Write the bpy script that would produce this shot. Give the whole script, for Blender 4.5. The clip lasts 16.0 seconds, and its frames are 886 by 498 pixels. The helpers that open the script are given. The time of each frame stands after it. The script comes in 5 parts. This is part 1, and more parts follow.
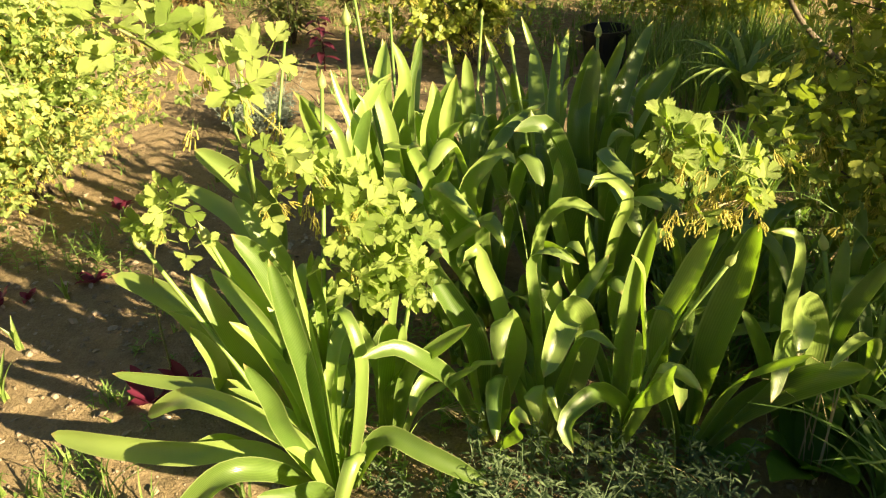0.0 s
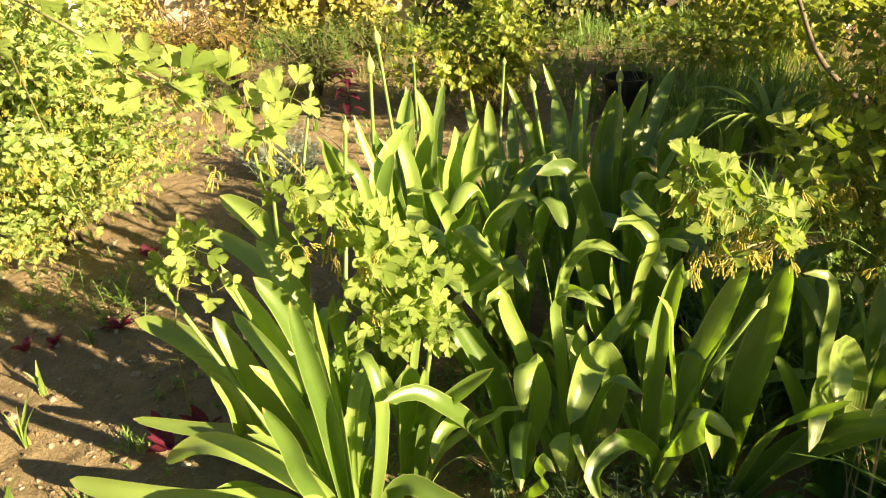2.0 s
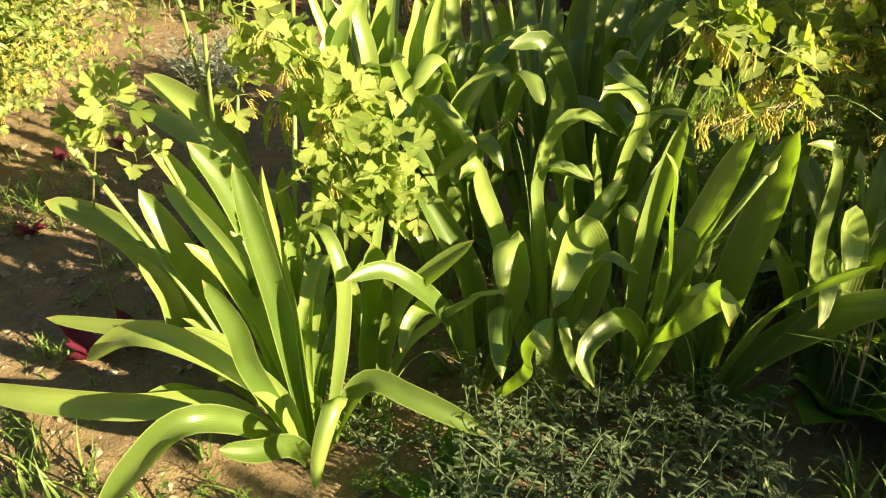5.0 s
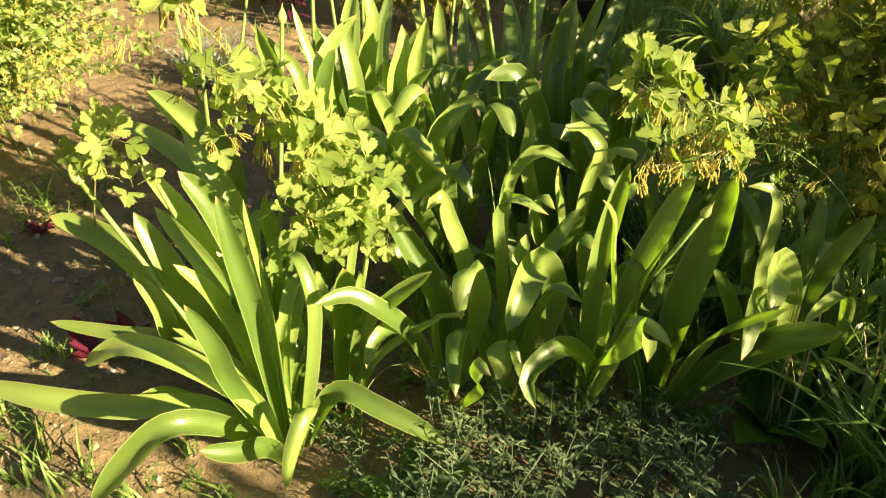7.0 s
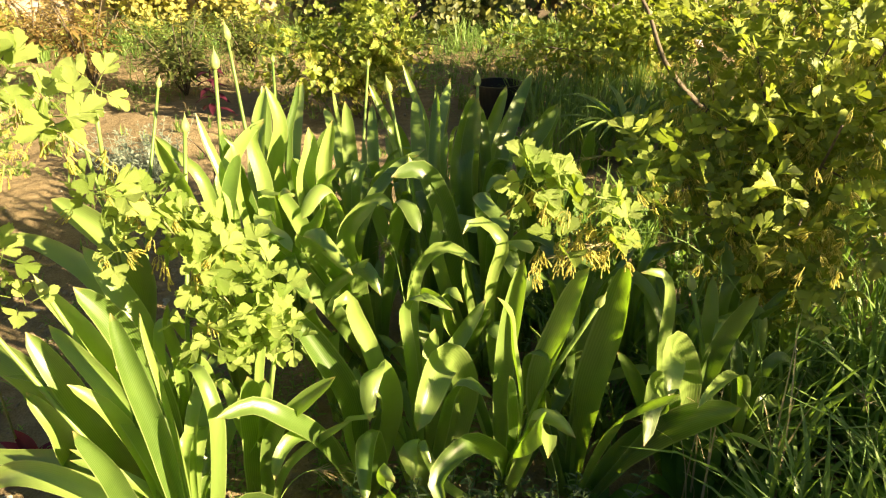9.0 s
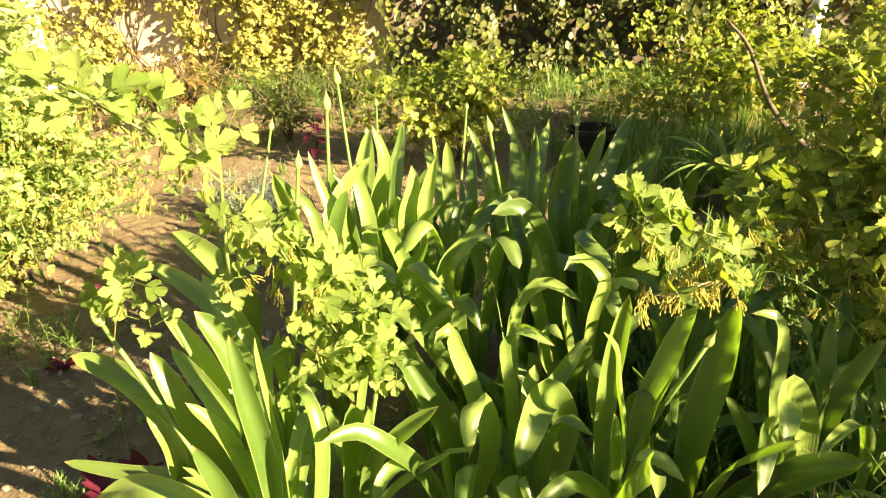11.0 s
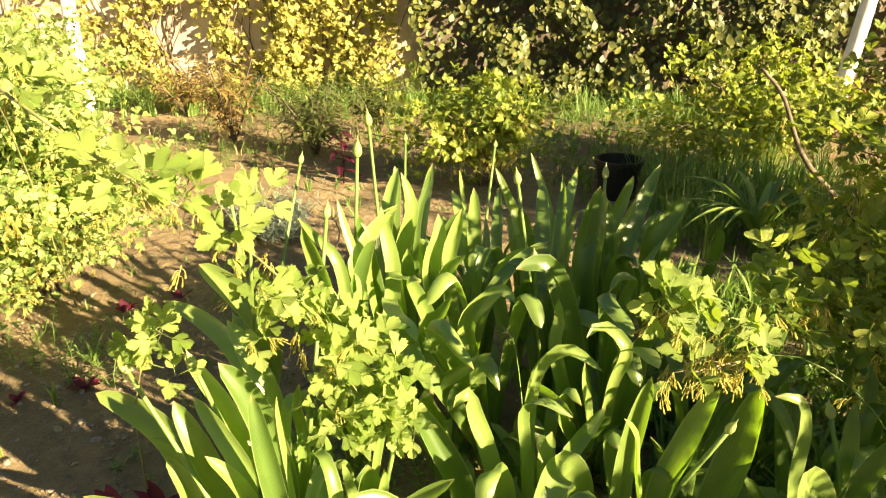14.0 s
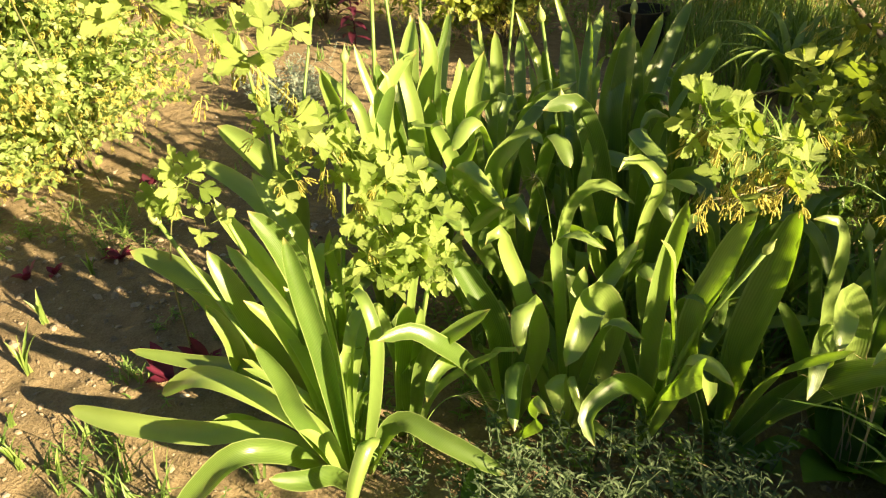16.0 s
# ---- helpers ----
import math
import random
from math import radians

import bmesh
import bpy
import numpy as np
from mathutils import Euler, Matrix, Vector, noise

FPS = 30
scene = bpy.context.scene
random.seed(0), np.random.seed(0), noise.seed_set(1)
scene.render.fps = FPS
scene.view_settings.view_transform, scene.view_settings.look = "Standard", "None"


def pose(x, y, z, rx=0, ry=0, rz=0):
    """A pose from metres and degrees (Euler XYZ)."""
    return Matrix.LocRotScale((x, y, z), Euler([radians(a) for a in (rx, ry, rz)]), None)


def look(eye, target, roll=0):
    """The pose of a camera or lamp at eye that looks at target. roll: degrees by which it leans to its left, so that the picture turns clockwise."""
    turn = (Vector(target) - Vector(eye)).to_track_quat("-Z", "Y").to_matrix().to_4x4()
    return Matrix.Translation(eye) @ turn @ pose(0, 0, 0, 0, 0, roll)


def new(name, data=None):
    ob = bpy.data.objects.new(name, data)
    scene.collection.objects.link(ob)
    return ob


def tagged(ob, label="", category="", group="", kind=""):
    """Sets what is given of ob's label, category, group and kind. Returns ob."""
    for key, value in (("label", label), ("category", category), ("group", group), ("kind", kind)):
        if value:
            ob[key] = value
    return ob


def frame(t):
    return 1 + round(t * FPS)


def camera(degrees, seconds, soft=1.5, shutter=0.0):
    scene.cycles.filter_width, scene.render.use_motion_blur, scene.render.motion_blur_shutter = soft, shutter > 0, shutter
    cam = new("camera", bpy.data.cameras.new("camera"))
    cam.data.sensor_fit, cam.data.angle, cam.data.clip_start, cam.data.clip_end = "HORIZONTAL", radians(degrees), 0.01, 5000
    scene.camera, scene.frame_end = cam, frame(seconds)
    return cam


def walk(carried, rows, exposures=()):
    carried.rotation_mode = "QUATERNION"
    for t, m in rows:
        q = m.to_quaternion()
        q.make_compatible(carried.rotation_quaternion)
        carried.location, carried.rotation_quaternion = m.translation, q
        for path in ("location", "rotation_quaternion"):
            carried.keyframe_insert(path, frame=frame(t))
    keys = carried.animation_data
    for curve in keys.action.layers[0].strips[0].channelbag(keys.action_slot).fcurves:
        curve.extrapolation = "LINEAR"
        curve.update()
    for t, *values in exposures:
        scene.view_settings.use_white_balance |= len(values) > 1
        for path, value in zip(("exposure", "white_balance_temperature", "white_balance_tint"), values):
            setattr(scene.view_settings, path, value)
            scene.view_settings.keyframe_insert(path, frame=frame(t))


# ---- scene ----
cam = camera(64.7, 16.0, soft=1.2)
PATH = [
    (0, (0.206, 0.362, 1.104), (0.074, 2.086, 0.099), -3.6),
    (0.5, (0.207, 0.366, 1.099), (0.036, 2.093, 0.105), -4.4),
    (1, (0.212, 0.365, 1.095), (0.042, 2.117, 0.144), -5.0),
    (1.5, (0.21, 0.365, 1.099), (0.036, 2.148, 0.211), -3.7),
    (2, (0.209, 0.367, 1.087), (0.011, 2.154, 0.211), -4.6),
    (2.5, (0.189, 0.387, 1.075), (-0.023, 2.171, 0.196), -2.3),
    (3, (0.178, 0.414, 1.024), (0.035, 2.206, 0.148), -0.5),
    (3.5, (0.168, 0.426, 0.957), (0.087, 2.221, 0.077), 3.4),
    (4, (0.146, 0.443, 0.928), (0.074, 2.215, 0.004), 0.5),
    (4.5, (0.143, 0.443, 0.922), (0.116, 2.219, 0.003), -1.7),
    (4.7, (0.14, 0.447, 0.908), (0.125, 2.179, -0.093), -1.7),
    (6.8, (0.202, 0.397, 1.024), (0.097, 2.083, -0.047), -1.2),
    (7, (0.219, 0.394, 1.023), (0.165, 2.088, -0.039), -0.7),
    (7.5, (0.273, 0.398, 1.018), (0.352, 2.114, -0.006), -0.4),
    (8, (0.287, 0.402, 1.03), (0.417, 2.14, 0.049), -1.1),
    (8.5, (0.288, 0.402, 1.045), (0.415, 2.152, 0.084), -2.4),
    (9, (0.28, 0.398, 1.065), (0.401, 2.192, 0.189), -0.9),
    (9.5, (0.276, 0.387, 1.051), (0.252, 2.209, 0.227), -0.4),
    (9.7, (0.273, 0.387, 1.05), (0.233, 2.21, 0.228), -1.9),
    (11.8, (0.237, 0.373, 1.061), (0.059, 2.233, 0.346), -1.1),
    (12, (0.235, 0.373, 1.065), (0.055, 2.233, 0.352), -0.3),
    (12.5, (0.235, 0.381, 1.081), (0.02, 2.252, 0.407), -1.2),
    (13, (0.233, 0.391, 1.113), (0.031, 2.263, 0.439), -0.5),
    (13.5, (0.243, 0.4, 1.143), (0.053, 2.26, 0.433), -1.7),
    (14, (0.24, 0.41, 1.151), (0.066, 2.262, 0.417), -0.5),
    (14.5, (0.239, 0.413, 1.111), (0.095, 2.205, 0.235), -1.2),
    (15, (0.235, 0.399, 1.073), (0.107, 2.123, 0.066), -2.4),
    (15.5, (0.228, 0.39, 1.058), (0.09, 2.091, 0.015), -3.6),
    (16, (0.221, 0.398, 1.075), (-0.001, 2.094, 0.039), -4.0),
]
EXPOSURES = [(0.0, 1.70, 6600, 9), (4.5, 1.64, 6600, 9), (7.0, 1.70, 6600, 9), (9.0, 1.88, 6600, 9), (12.5, 2.00, 6600, 9), (16.0, 1.74, 6600, 9)]
walk(cam, [(t, look(eye, target, roll)) for t, eye, target, roll in PATH], EXPOSURES)

# ---- light: a low, warm evening sun from behind and to the right, and its sky ----
SUN_TO = Vector((0.85, -0.52, 0.35)).normalized()
world = bpy.data.worlds.new("world")
scene.world = world
world.use_nodes = True
wn = world.node_tree.nodes
sky = wn.new("ShaderNodeTexSky")
sky.sky_type = "NISHITA"
sky.sun_disc = False
sky.sun_elevation = math.asin(SUN_TO.z)
sky.sun_rotation = math.atan2(SUN_TO.x, SUN_TO.y)
wn["Background"].inputs["Strength"].default_value = 0.032
world.node_tree.links.new(sky.outputs["Color"], wn["Background"].inputs["Color"])
sun = new("sun", bpy.data.lights.new("sun", "SUN"))
sun.data.energy, sun.data.angle, sun.data.color = 7.0, radians(0.6), (1.0, 0.77, 0.46)
sun.matrix_world = look((0, 0, 6), Vector((0, 0, 6)) - SUN_TO)

rng = random.Random(7)


# ---- materials ----
def material(name):
    m = bpy.data.materials.new(name)
    m.use_nodes = True
    n, l = m.node_tree.nodes, m.node_tree.links
    return m, n, l, n["Principled BSDF"]


def noise_node(n, l, scale, detail=4.0, rough=0.6, coord=None):
    t = n.new("ShaderNodeTexNoise")
    t.inputs["Scale"].default_value, t.inputs["Detail"].default_value, t.inputs["Roughness"].default_value = scale, detail, rough
    if coord is not None:
        l.new(coord, t.inputs["Vector"])
    return t.outputs["Fac"]


def ramp(n, l, fac, stops):
    r = n.new("ShaderNodeValToRGB")
    el = r.color_ramp.elements
    while len(el) < len(stops):
        el.new(0.5)
    for e, (p, c) in zip(el, stops):
        e.position, e.color = p, (*c, 1)
    l.new(fac, r.inputs["Fac"])
    return r.outputs["Color"]


def mixed(n, l, a, b, fac, mode="MIX"):
    m = n.new("ShaderNodeMix")
    m.data_type, m.blend_type = "RGBA", mode
    for socket, v in ((m.inputs[0], fac), (m.inputs[6], a), (m.inputs[7], b)):
        if hasattr(v, "is_linked"):
            l.new(v, socket)
        elif isinstance(v, tuple):
            socket.default_value = (*v, 1)
        else:
            socket.default_value = v
    return m.outputs[2]


def bumped(n, l, height, strength, distance, bsdf):
    b = n.new("ShaderNodeBump")
    b.inputs["Strength"].default_value, b.inputs["Distance"].default_value = strength, distance
    l.new(height, b.inputs["Height"])
    l.new(b.outputs["Normal"], bsdf.inputs["Normal"])


def leaf_material(name, dark, light, thin, rough=0.45, translucent=0.4, scale=30.0, veins=0.0, island=False, gloss=0.5):
    """A thin leaf: a waxy upper skin and light that comes through the blade."""
    m, n, l, p = material(name)
    tc = n.new("ShaderNodeTexCoord").outputs["Object"]
    if island:
        who = n.new("ShaderNodeNewGeometry").outputs["Random Per Island"]
    else:
        who = n.new("ShaderNodeObjectInfo").outputs["Random"]
    blotch = noise_node(n, l, scale, 3, 0.6, tc)
    add = n.new("ShaderNodeMath")
    add.operation = "MULTIPLY_ADD"
    l.new(blotch, add.inputs[0])
    add.inputs[1].default_value = 0.55
    l.new(who, add.inputs[2])
    half = n.new("ShaderNodeMath")
    half.operation = "MULTIPLY"
    l.new(add.outputs[0], half.inputs[0])
    half.inputs[1].default_value = 0.66
    col = ramp(n, l, half.outputs[0], [(0.12, dark), (0.85, light)])
    if veins:
        uv = n.new("ShaderNodeUVMap").outputs["UV"]
        w = n.new("ShaderNodeTexWave")
        w.inputs["Scale"].default_value, w.inputs["Distortion"].default_value, w.inputs["Detail"].default_value = 5.0, 1.2, 2.5
        l.new(uv, w.inputs["Vector"])
        fine = n.new("ShaderNodeMath")
        fine.operation = "MULTIPLY"
        l.new(w.outputs["Fac"], fine.inputs[0])
        fine.inputs[1].default_value = veins
        col = mixed(n, l, col, light, fine.outputs[0])
        bumped(n, l, w.outputs["Fac"], 0.15, 0.0015, p)
        # dry, yellowed tips and edges
        sep = n.new("ShaderNodeSeparateXYZ")
        l.new(uv, sep.inputs[0])
        dry = n.new("ShaderNodeMapRange")
        dry.inputs["From Min"].default_value, dry.inputs["From Max"].default_value = 0.975, 1.0
        l.new(sep.outputs["Y"], dry.inputs["Value"])
        col = mixed(n, l, col, (0.45, 0.36, 0.14), dry.outputs[0])
        # a paler rim along both edges and a yellowish sheath at the foot
        off = n.new("ShaderNodeMath")
        off.operation = "SUBTRACT"
        l.new(sep.outputs["X"], off.inputs[0])
        off.inputs[1].default_value = 0.5
        dist = n.new("ShaderNodeMath")
        dist.operation = "ABSOLUTE"
        l.new(off.outputs[0], dist.inputs[0])
        rim = n.new("ShaderNodeMapRange")
        rim.inputs["From Min"].default_value, rim.inputs["From Max"].default_value, rim.inputs["To Max"].default_value = 0.44, 0.5, 0.7
        l.new(dist.outputs[0], rim.inputs["Value"])
        col = mixed(n, l, col, (0.42, 0.50, 0.20), rim.outputs[0])
        foot = n.new("ShaderNodeMapRange")
        foot.inputs["From Min"].default_value, foot.inputs["From Max"].default_value, foot.inputs["To Min"].default_value, foot.inputs["To Max"].default_value = 0.02, 0.2, 0.6, 0.0
        l.new(sep.outputs["Y"], foot.inputs["Value"])
        col = mixed(n, l, col, (0.36, 0.42, 0.12), foot.outputs[0])
    else:
        bumped(n, l, blotch, 0.6, 0.006, p)
    l.new(col, p.inputs["Base Color"])
    p.inputs["Roughness"].default_value = rough
    p.inputs["Specular IOR Level"].default_value = gloss
    t = n.new("ShaderNodeBsdfTranslucent")
    l.new(mixed(n, l, col, thin, 0.75), t.inputs["Color"])
    mx = n.new("ShaderNodeMixShader")
    mx.inputs[0].default_value = translucent
    l.new(p.outputs[0], mx.inputs[1])
    l.new(t.outputs[0], mx.inputs[2])
    l.new(mx.outputs[0], n["Material Output"].inputs["Surface"])
    return m


M_ONION = leaf_material("onion_leaf", (0.025, 0.080, 0.010), (0.33, 0.46, 0.115), (0.29, 0.52, 0.006), 0.35, 0.36, 9.0, veins=0.3, gloss=0.9)
M_STALK = leaf_material("onion_stalk", (0.16, 0.28, 0.06), (0.26, 0.38, 0.10), (0.30, 0.45, 0.05), 0.45, 0.15, 20)
M_BUD = leaf_material("onion_bud", (0.34, 0.44, 0.14), (0.48, 0.55, 0.22), (0.55, 0.62, 0.15), 0.5, 0.3, 40)
M_CURRANT = leaf_material("currant_leaf", (0.12, 0.20, 0.025), (0.43, 0.54, 0.15), (0.46, 0.65, 0.07), 0.48, 0.42, 40)
# darker copy of the currant leaf: shade put into the colour for shaded bushes
M_CURRANT_SHADED = leaf_material("shaded_currant_leaf", (0.12, 0.20, 0.030), (0.36, 0.45, 0.085), (0.36, 0.50, 0.03), 0.5, 0.42, 40)
M_CURRANT_MASS = leaf_material("currant_leaf_mass", (0.15, 0.25, 0.05), (0.44, 0.53, 0.19), (0.48, 0.64, 0.10), 0.5, 0.42, 40, island=True)
# the same shade painted into the joined foliage of those bushes
M_SHADED_MASS = leaf_material("shaded_leaf_mass", (0.125, 0.19, 0.025), (0.40, 0.46, 0.08), (0.38, 0.48, 0.03), 0.5, 0.42, 40, island=True)
M_FLOWER = leaf_material("spent_flower", (0.46, 0.42, 0.06), (0.78, 0.73, 0.22), (0.78, 0.72, 0.10), 0.6, 0.3, 60, island=True)
M_GRASS = leaf_material("grass", (0.07, 0.16, 0.03), (0.28, 0.41, 0.11), (0.28, 0.46, 0.04), 0.45, 0.35, 12, island=True)
M_GRASS_DRY = leaf_material("dry_grass", (0.34, 0.27, 0.14), (0.58, 0.50, 0.30), (0.6, 0.5, 0.25), 0.7, 0.25, 12, island=True)
M_SILVER = leaf_material("silver_leaf", (0.055, 0.10, 0.04), (0.20, 0.27, 0.15), (0.2, 0.3, 0.1), 0.75, 0.2, 40, island=True, gloss=0.2)
M_WORM = leaf_material("wormwood", (0.20, 0.27, 0.20), (0.42, 0.48, 0.38), (0.5, 0.55, 0.4), 0.85, 0.2, 40, island=True, gloss=0.1)
M_RED = leaf_material("red_leaf", (0.07, 0.011, 0.026), (0.20, 0.030, 0.07), (0.30, 0.03, 0.08), 0.5, 0.4, 40)
M_ORACH = leaf_material("orach_leaf", (0.05, 0.008, 0.018), (0.12, 0.02, 0.045), (0.15, 0.015, 0.04), 0.5, 0.3, 40)
M_DOCK = leaf_material("dock_leaf", (0.05, 0.13, 0.018), (0.13, 0.25, 0.04), (0.20, 0.40, 0.02), 0.6, 0.35, 40, gloss=0.3)
M_IVY = leaf_material("ivy_leaf", (0.022, 0.045, 0.010), (0.20, 0.21, 0.055), (0.2, 0.24, 0.03), 0.48, 0.12, 20, island=True, gloss=0.45)
M_VINE = leaf_material("vine_leaf", (0.20, 0.20, 0.045), (0.50, 0.48, 0.13), (0.55, 0.52, 0.08), 0.55, 0.4, 20, island=True)
M_PEONY = leaf_material("peony_leaf", (0.06, 0.10, 0.03), (0.17, 0.20, 0.06), (0.28, 0.30, 0.05), 0.5, 0.35, 20, island=True)
M_RUSSET = leaf_material("russet_leaf", (0.15, 0.11, 0.03), (0.40, 0.31, 0.12), (0.45, 0.30, 0.08), 0.55, 0.35, 20, island=True)

M_TWIG, n, l, p = material("twig_bark")
tc = n.new("ShaderNodeTexCoord").outputs["Object"]
f = noise_node(n, l, 90, 4, 0.7, tc)
l.new(ramp(n, l, f, [(0.3, (0.06, 0.045, 0.03)), (0.7, (0.19, 0.155, 0.11))]), p.inputs["Base Color"])
bumped(n, l, f, 0.5, 0.003, p)
p.inputs["Roughness"].default_value = 0.8

M_GREENTWIG, n, l, p = material("green_twig")
tc = n.new("ShaderNodeTexCoord").outputs["Object"]
l.new(ramp(n, l, noise_node(n, l, 60, 3, 0.6, tc), [(0.3, (0.15, 0.18, 0.06)), (0.7, (0.30, 0.29, 0.13))]), p.inputs["Base Color"])
p.inputs["Roughness"].default_value = 0.6

M_SOIL, n, l, p = material("dry_soil")
tc = n.new("ShaderNodeTexCoord").outputs["Object"]
big = noise_node(n, l, 2.3, 5, 0.6, tc)
mid = noise_node(n, l, 22, 6, 0.7, tc)
fine = noise_node(n, l, 180, 5, 0.75, tc)
c1 = ramp(n, l, mid, [(0.28, (0.15, 0.112, 0.058)), (0.52, (0.30, 0.235, 0.13)), (0.75, (0.44, 0.36, 0.225))])
c2 = ramp(n, l, big, [(0.35, (0.72, 0.70, 0.68)), (0.7, (1.0, 0.98, 0.95))])
c3 = mixed(n, l, c1, c2, 1.0, "MULTIPLY")
l.new(mixed(n, l, c3, ramp(n, l, fine, [(0.3, (0.16, 0.118, 0.065)), (0.72, (0.56, 0.46, 0.30))]), 0.35), p.inputs["Base Color"])
hsum = n.new("ShaderNodeMath")
hsum.operation = "MULTIPLY_ADD"
l.new(fine, hsum.inputs[0])
hsum.inputs[1].default_value = 0.25
l.new(mid, hsum.inputs[2])
bumped(n, l, hsum.outputs[0], 1.0, 0.02, p)
p.inputs["Roughness"].default_value = 0.95
p.inputs["Specular IOR Level"].default_value = 0.15

M_CLOD, n, l, p = material("clod")
who = n.new("ShaderNodeNewGeometry").outputs["Random Per Island"]
tc = n.new("ShaderNodeTexCoord").outputs["Object"]
l.new(mixed(n, l, ramp(n, l, who, [(0.0, (0.25, 0.20, 0.13)), (0.85, (0.42, 0.35, 0.25)), (0.99, (0.55, 0.50, 0.42))]), ramp(n, l, noise_node(n, l, 120, 4, 0.7, tc), [(0.3, (0.6, 0.6, 0.6)), (0.7, (1, 1, 1))]), 1.0, "MULTIPLY"), p.inputs["Base Color"])
p.inputs["Roughness"].default_value = 0.95

M_PLASTER, n, l, p = material("old_plaster")
tc = n.new("ShaderNodeTexCoord").outputs["Object"]
a = noise_node(n, l, 1.1, 6, 0.65, tc)
b = noise_node(n, l, 14, 6, 0.7, tc)
l.new(mixed(n, l, ramp(n, l, a, [(0.3, (0.40, 0.31, 0.24)), (0.5, (0.60, 0.50, 0.40)), (0.75, (0.74, 0.68, 0.60))]), ramp(n, l, b, [(0.3, (0.7, 0.68, 0.66)), (0.7, (1, 1, 1))]), 0.7, "MULTIPLY"), p.inputs["Base Color"])
bumped(n, l, b, 0.6, 0.02, p)
p.inputs["Roughness"].default_value = 0.9

M_WHITEWASH, n, l, p = material("whitewash")
tc = n.new("ShaderNodeTexCoord").outputs["Object"]
f = noise_node(n, l, 25, 5, 0.7, tc)
l.new(ramp(n, l, f, [(0.25, (0.45, 0.42, 0.38)), (0.42, (0.78, 0.77, 0.74)), (0.8, (0.85, 0.85, 0.83))]), p.inputs["Base Color"])
bumped(n, l, f, 0.6, 0.01, p)
p.inputs["Roughness"].default_value = 0.9

M_BLACK, n, l, p = material("black_plastic")
p.inputs["Base Color"].default_value = (0.012, 0.012, 0.013, 1)
p.inputs["Roughness"].default_value = 0.45

M_WICKER, n, l, p = material("rusty_wicker")
tc = n.new("ShaderNodeTexCoord").outputs["Object"]
l.new(ramp(n, l, noise_node(n, l, 40, 4, 0.7, tc), [(0.3, (0.14, 0.05, 0.025)), (0.7, (0.38, 0.17, 0.09))]), p.inputs["Base Color"])
p.inputs["Roughness"].default_value = 0.8


# ---- building helpers ----
class Heap:
    """Vertices and faces of one mesh in the making."""

    def __init__(self):
        self.v, self.f, self.uv = [], [], []

    def add(self, verts, faces, m=None):
        k = len(self.v)
        self.v += [tuple(m @ Vector(q)) for q in verts] if m is not None else [tuple(q) for q in verts]
        self.f += [tuple(i + k for i in q) for q in faces]

    def mesh(self, name, mat, smooth=True):
        me = bpy.data.meshes.new(name)
        me.from_pydata(self.v, [], self.f)
        if self.uv:
            layer = me.uv_layers.new(name="UVMap").data
            for lp in me.loops:
                layer[lp.index].uv = self.uv[lp.vertex_index]
        if smooth:
            me.polygons.foreach_set("use_smooth", [True] * len(me.polygons))
        me.materials.append(mat)
        me.update()
        return me


def part(name, me, parent, m=None, label=""):
    ob = new(name, me)
    ob.parent = parent
    if m is not None:
        ob.matrix_basis = m
    if label:
        ob["label"] = label
    return ob


def thing(name, at, label, category, group="", kind=""):
    ob = new(name)
    ob.location = at
    ob.empty_display_size = 0.05
    return tagged(ob, label, category, group, kind)


def spline(pts, n):
    """n points along a smooth curve through pts (Catmull-Rom)."""
    pts = [Vector(q) for q in pts]
    pts = [pts[0] * 2 - pts[1]] + pts + [pts[-1] * 2 - pts[-2]]
    out, spans = [], len(pts) - 3
    for i in range(n):
        u = i / (n - 1) * spans
        k = min(int(u), spans - 1)
        t = u - k
        a, b, c, d = pts[k:k + 4]
        out.append(0.5 * ((2 * b) + (c - a) * t + (2 * a - 5 * b + 4 * c - d) * t * t + (3 * b - a - 3 * c + d) * t ** 3))
    return out


def tube(heap, pts, r0, r1, sides=6, swell=None):
    """A tapered tube along pts."""
    ring0 = len(heap.v)
    n = len(pts)
    for i, c in enumerate(pts):
        t = (pts[min(i + 1, n - 1)] - pts[max(i - 1, 0)]).normalized()
        a = t.orthogonal().normalized() if i == 0 else (a - t * a.dot(t)).normalized()
        b = t.cross(a)
        r = r0 + (r1 - r0) * i / (n - 1)
        if swell:
            r = swell(i / (n - 1))
        for s in range(sides):
            w = 2 * math.pi * s / sides
            heap.v.append(tuple(c + a * (r * math.cos(w)) + b * (r * math.sin(w))))
    for i in range(n - 1):
        for s in range(sides):
            k, k2 = ring0 + i * sides + s, ring0 + i * sides + (s + 1) % sides
            heap.f.append((k, k2, k2 + sides, k + sides))
    heap.f.append(tuple(ring0 + s for s in reversed(range(sides))))
    heap.f.append(tuple(ring0 + (n - 1) * sides + s for s in range(sides)))


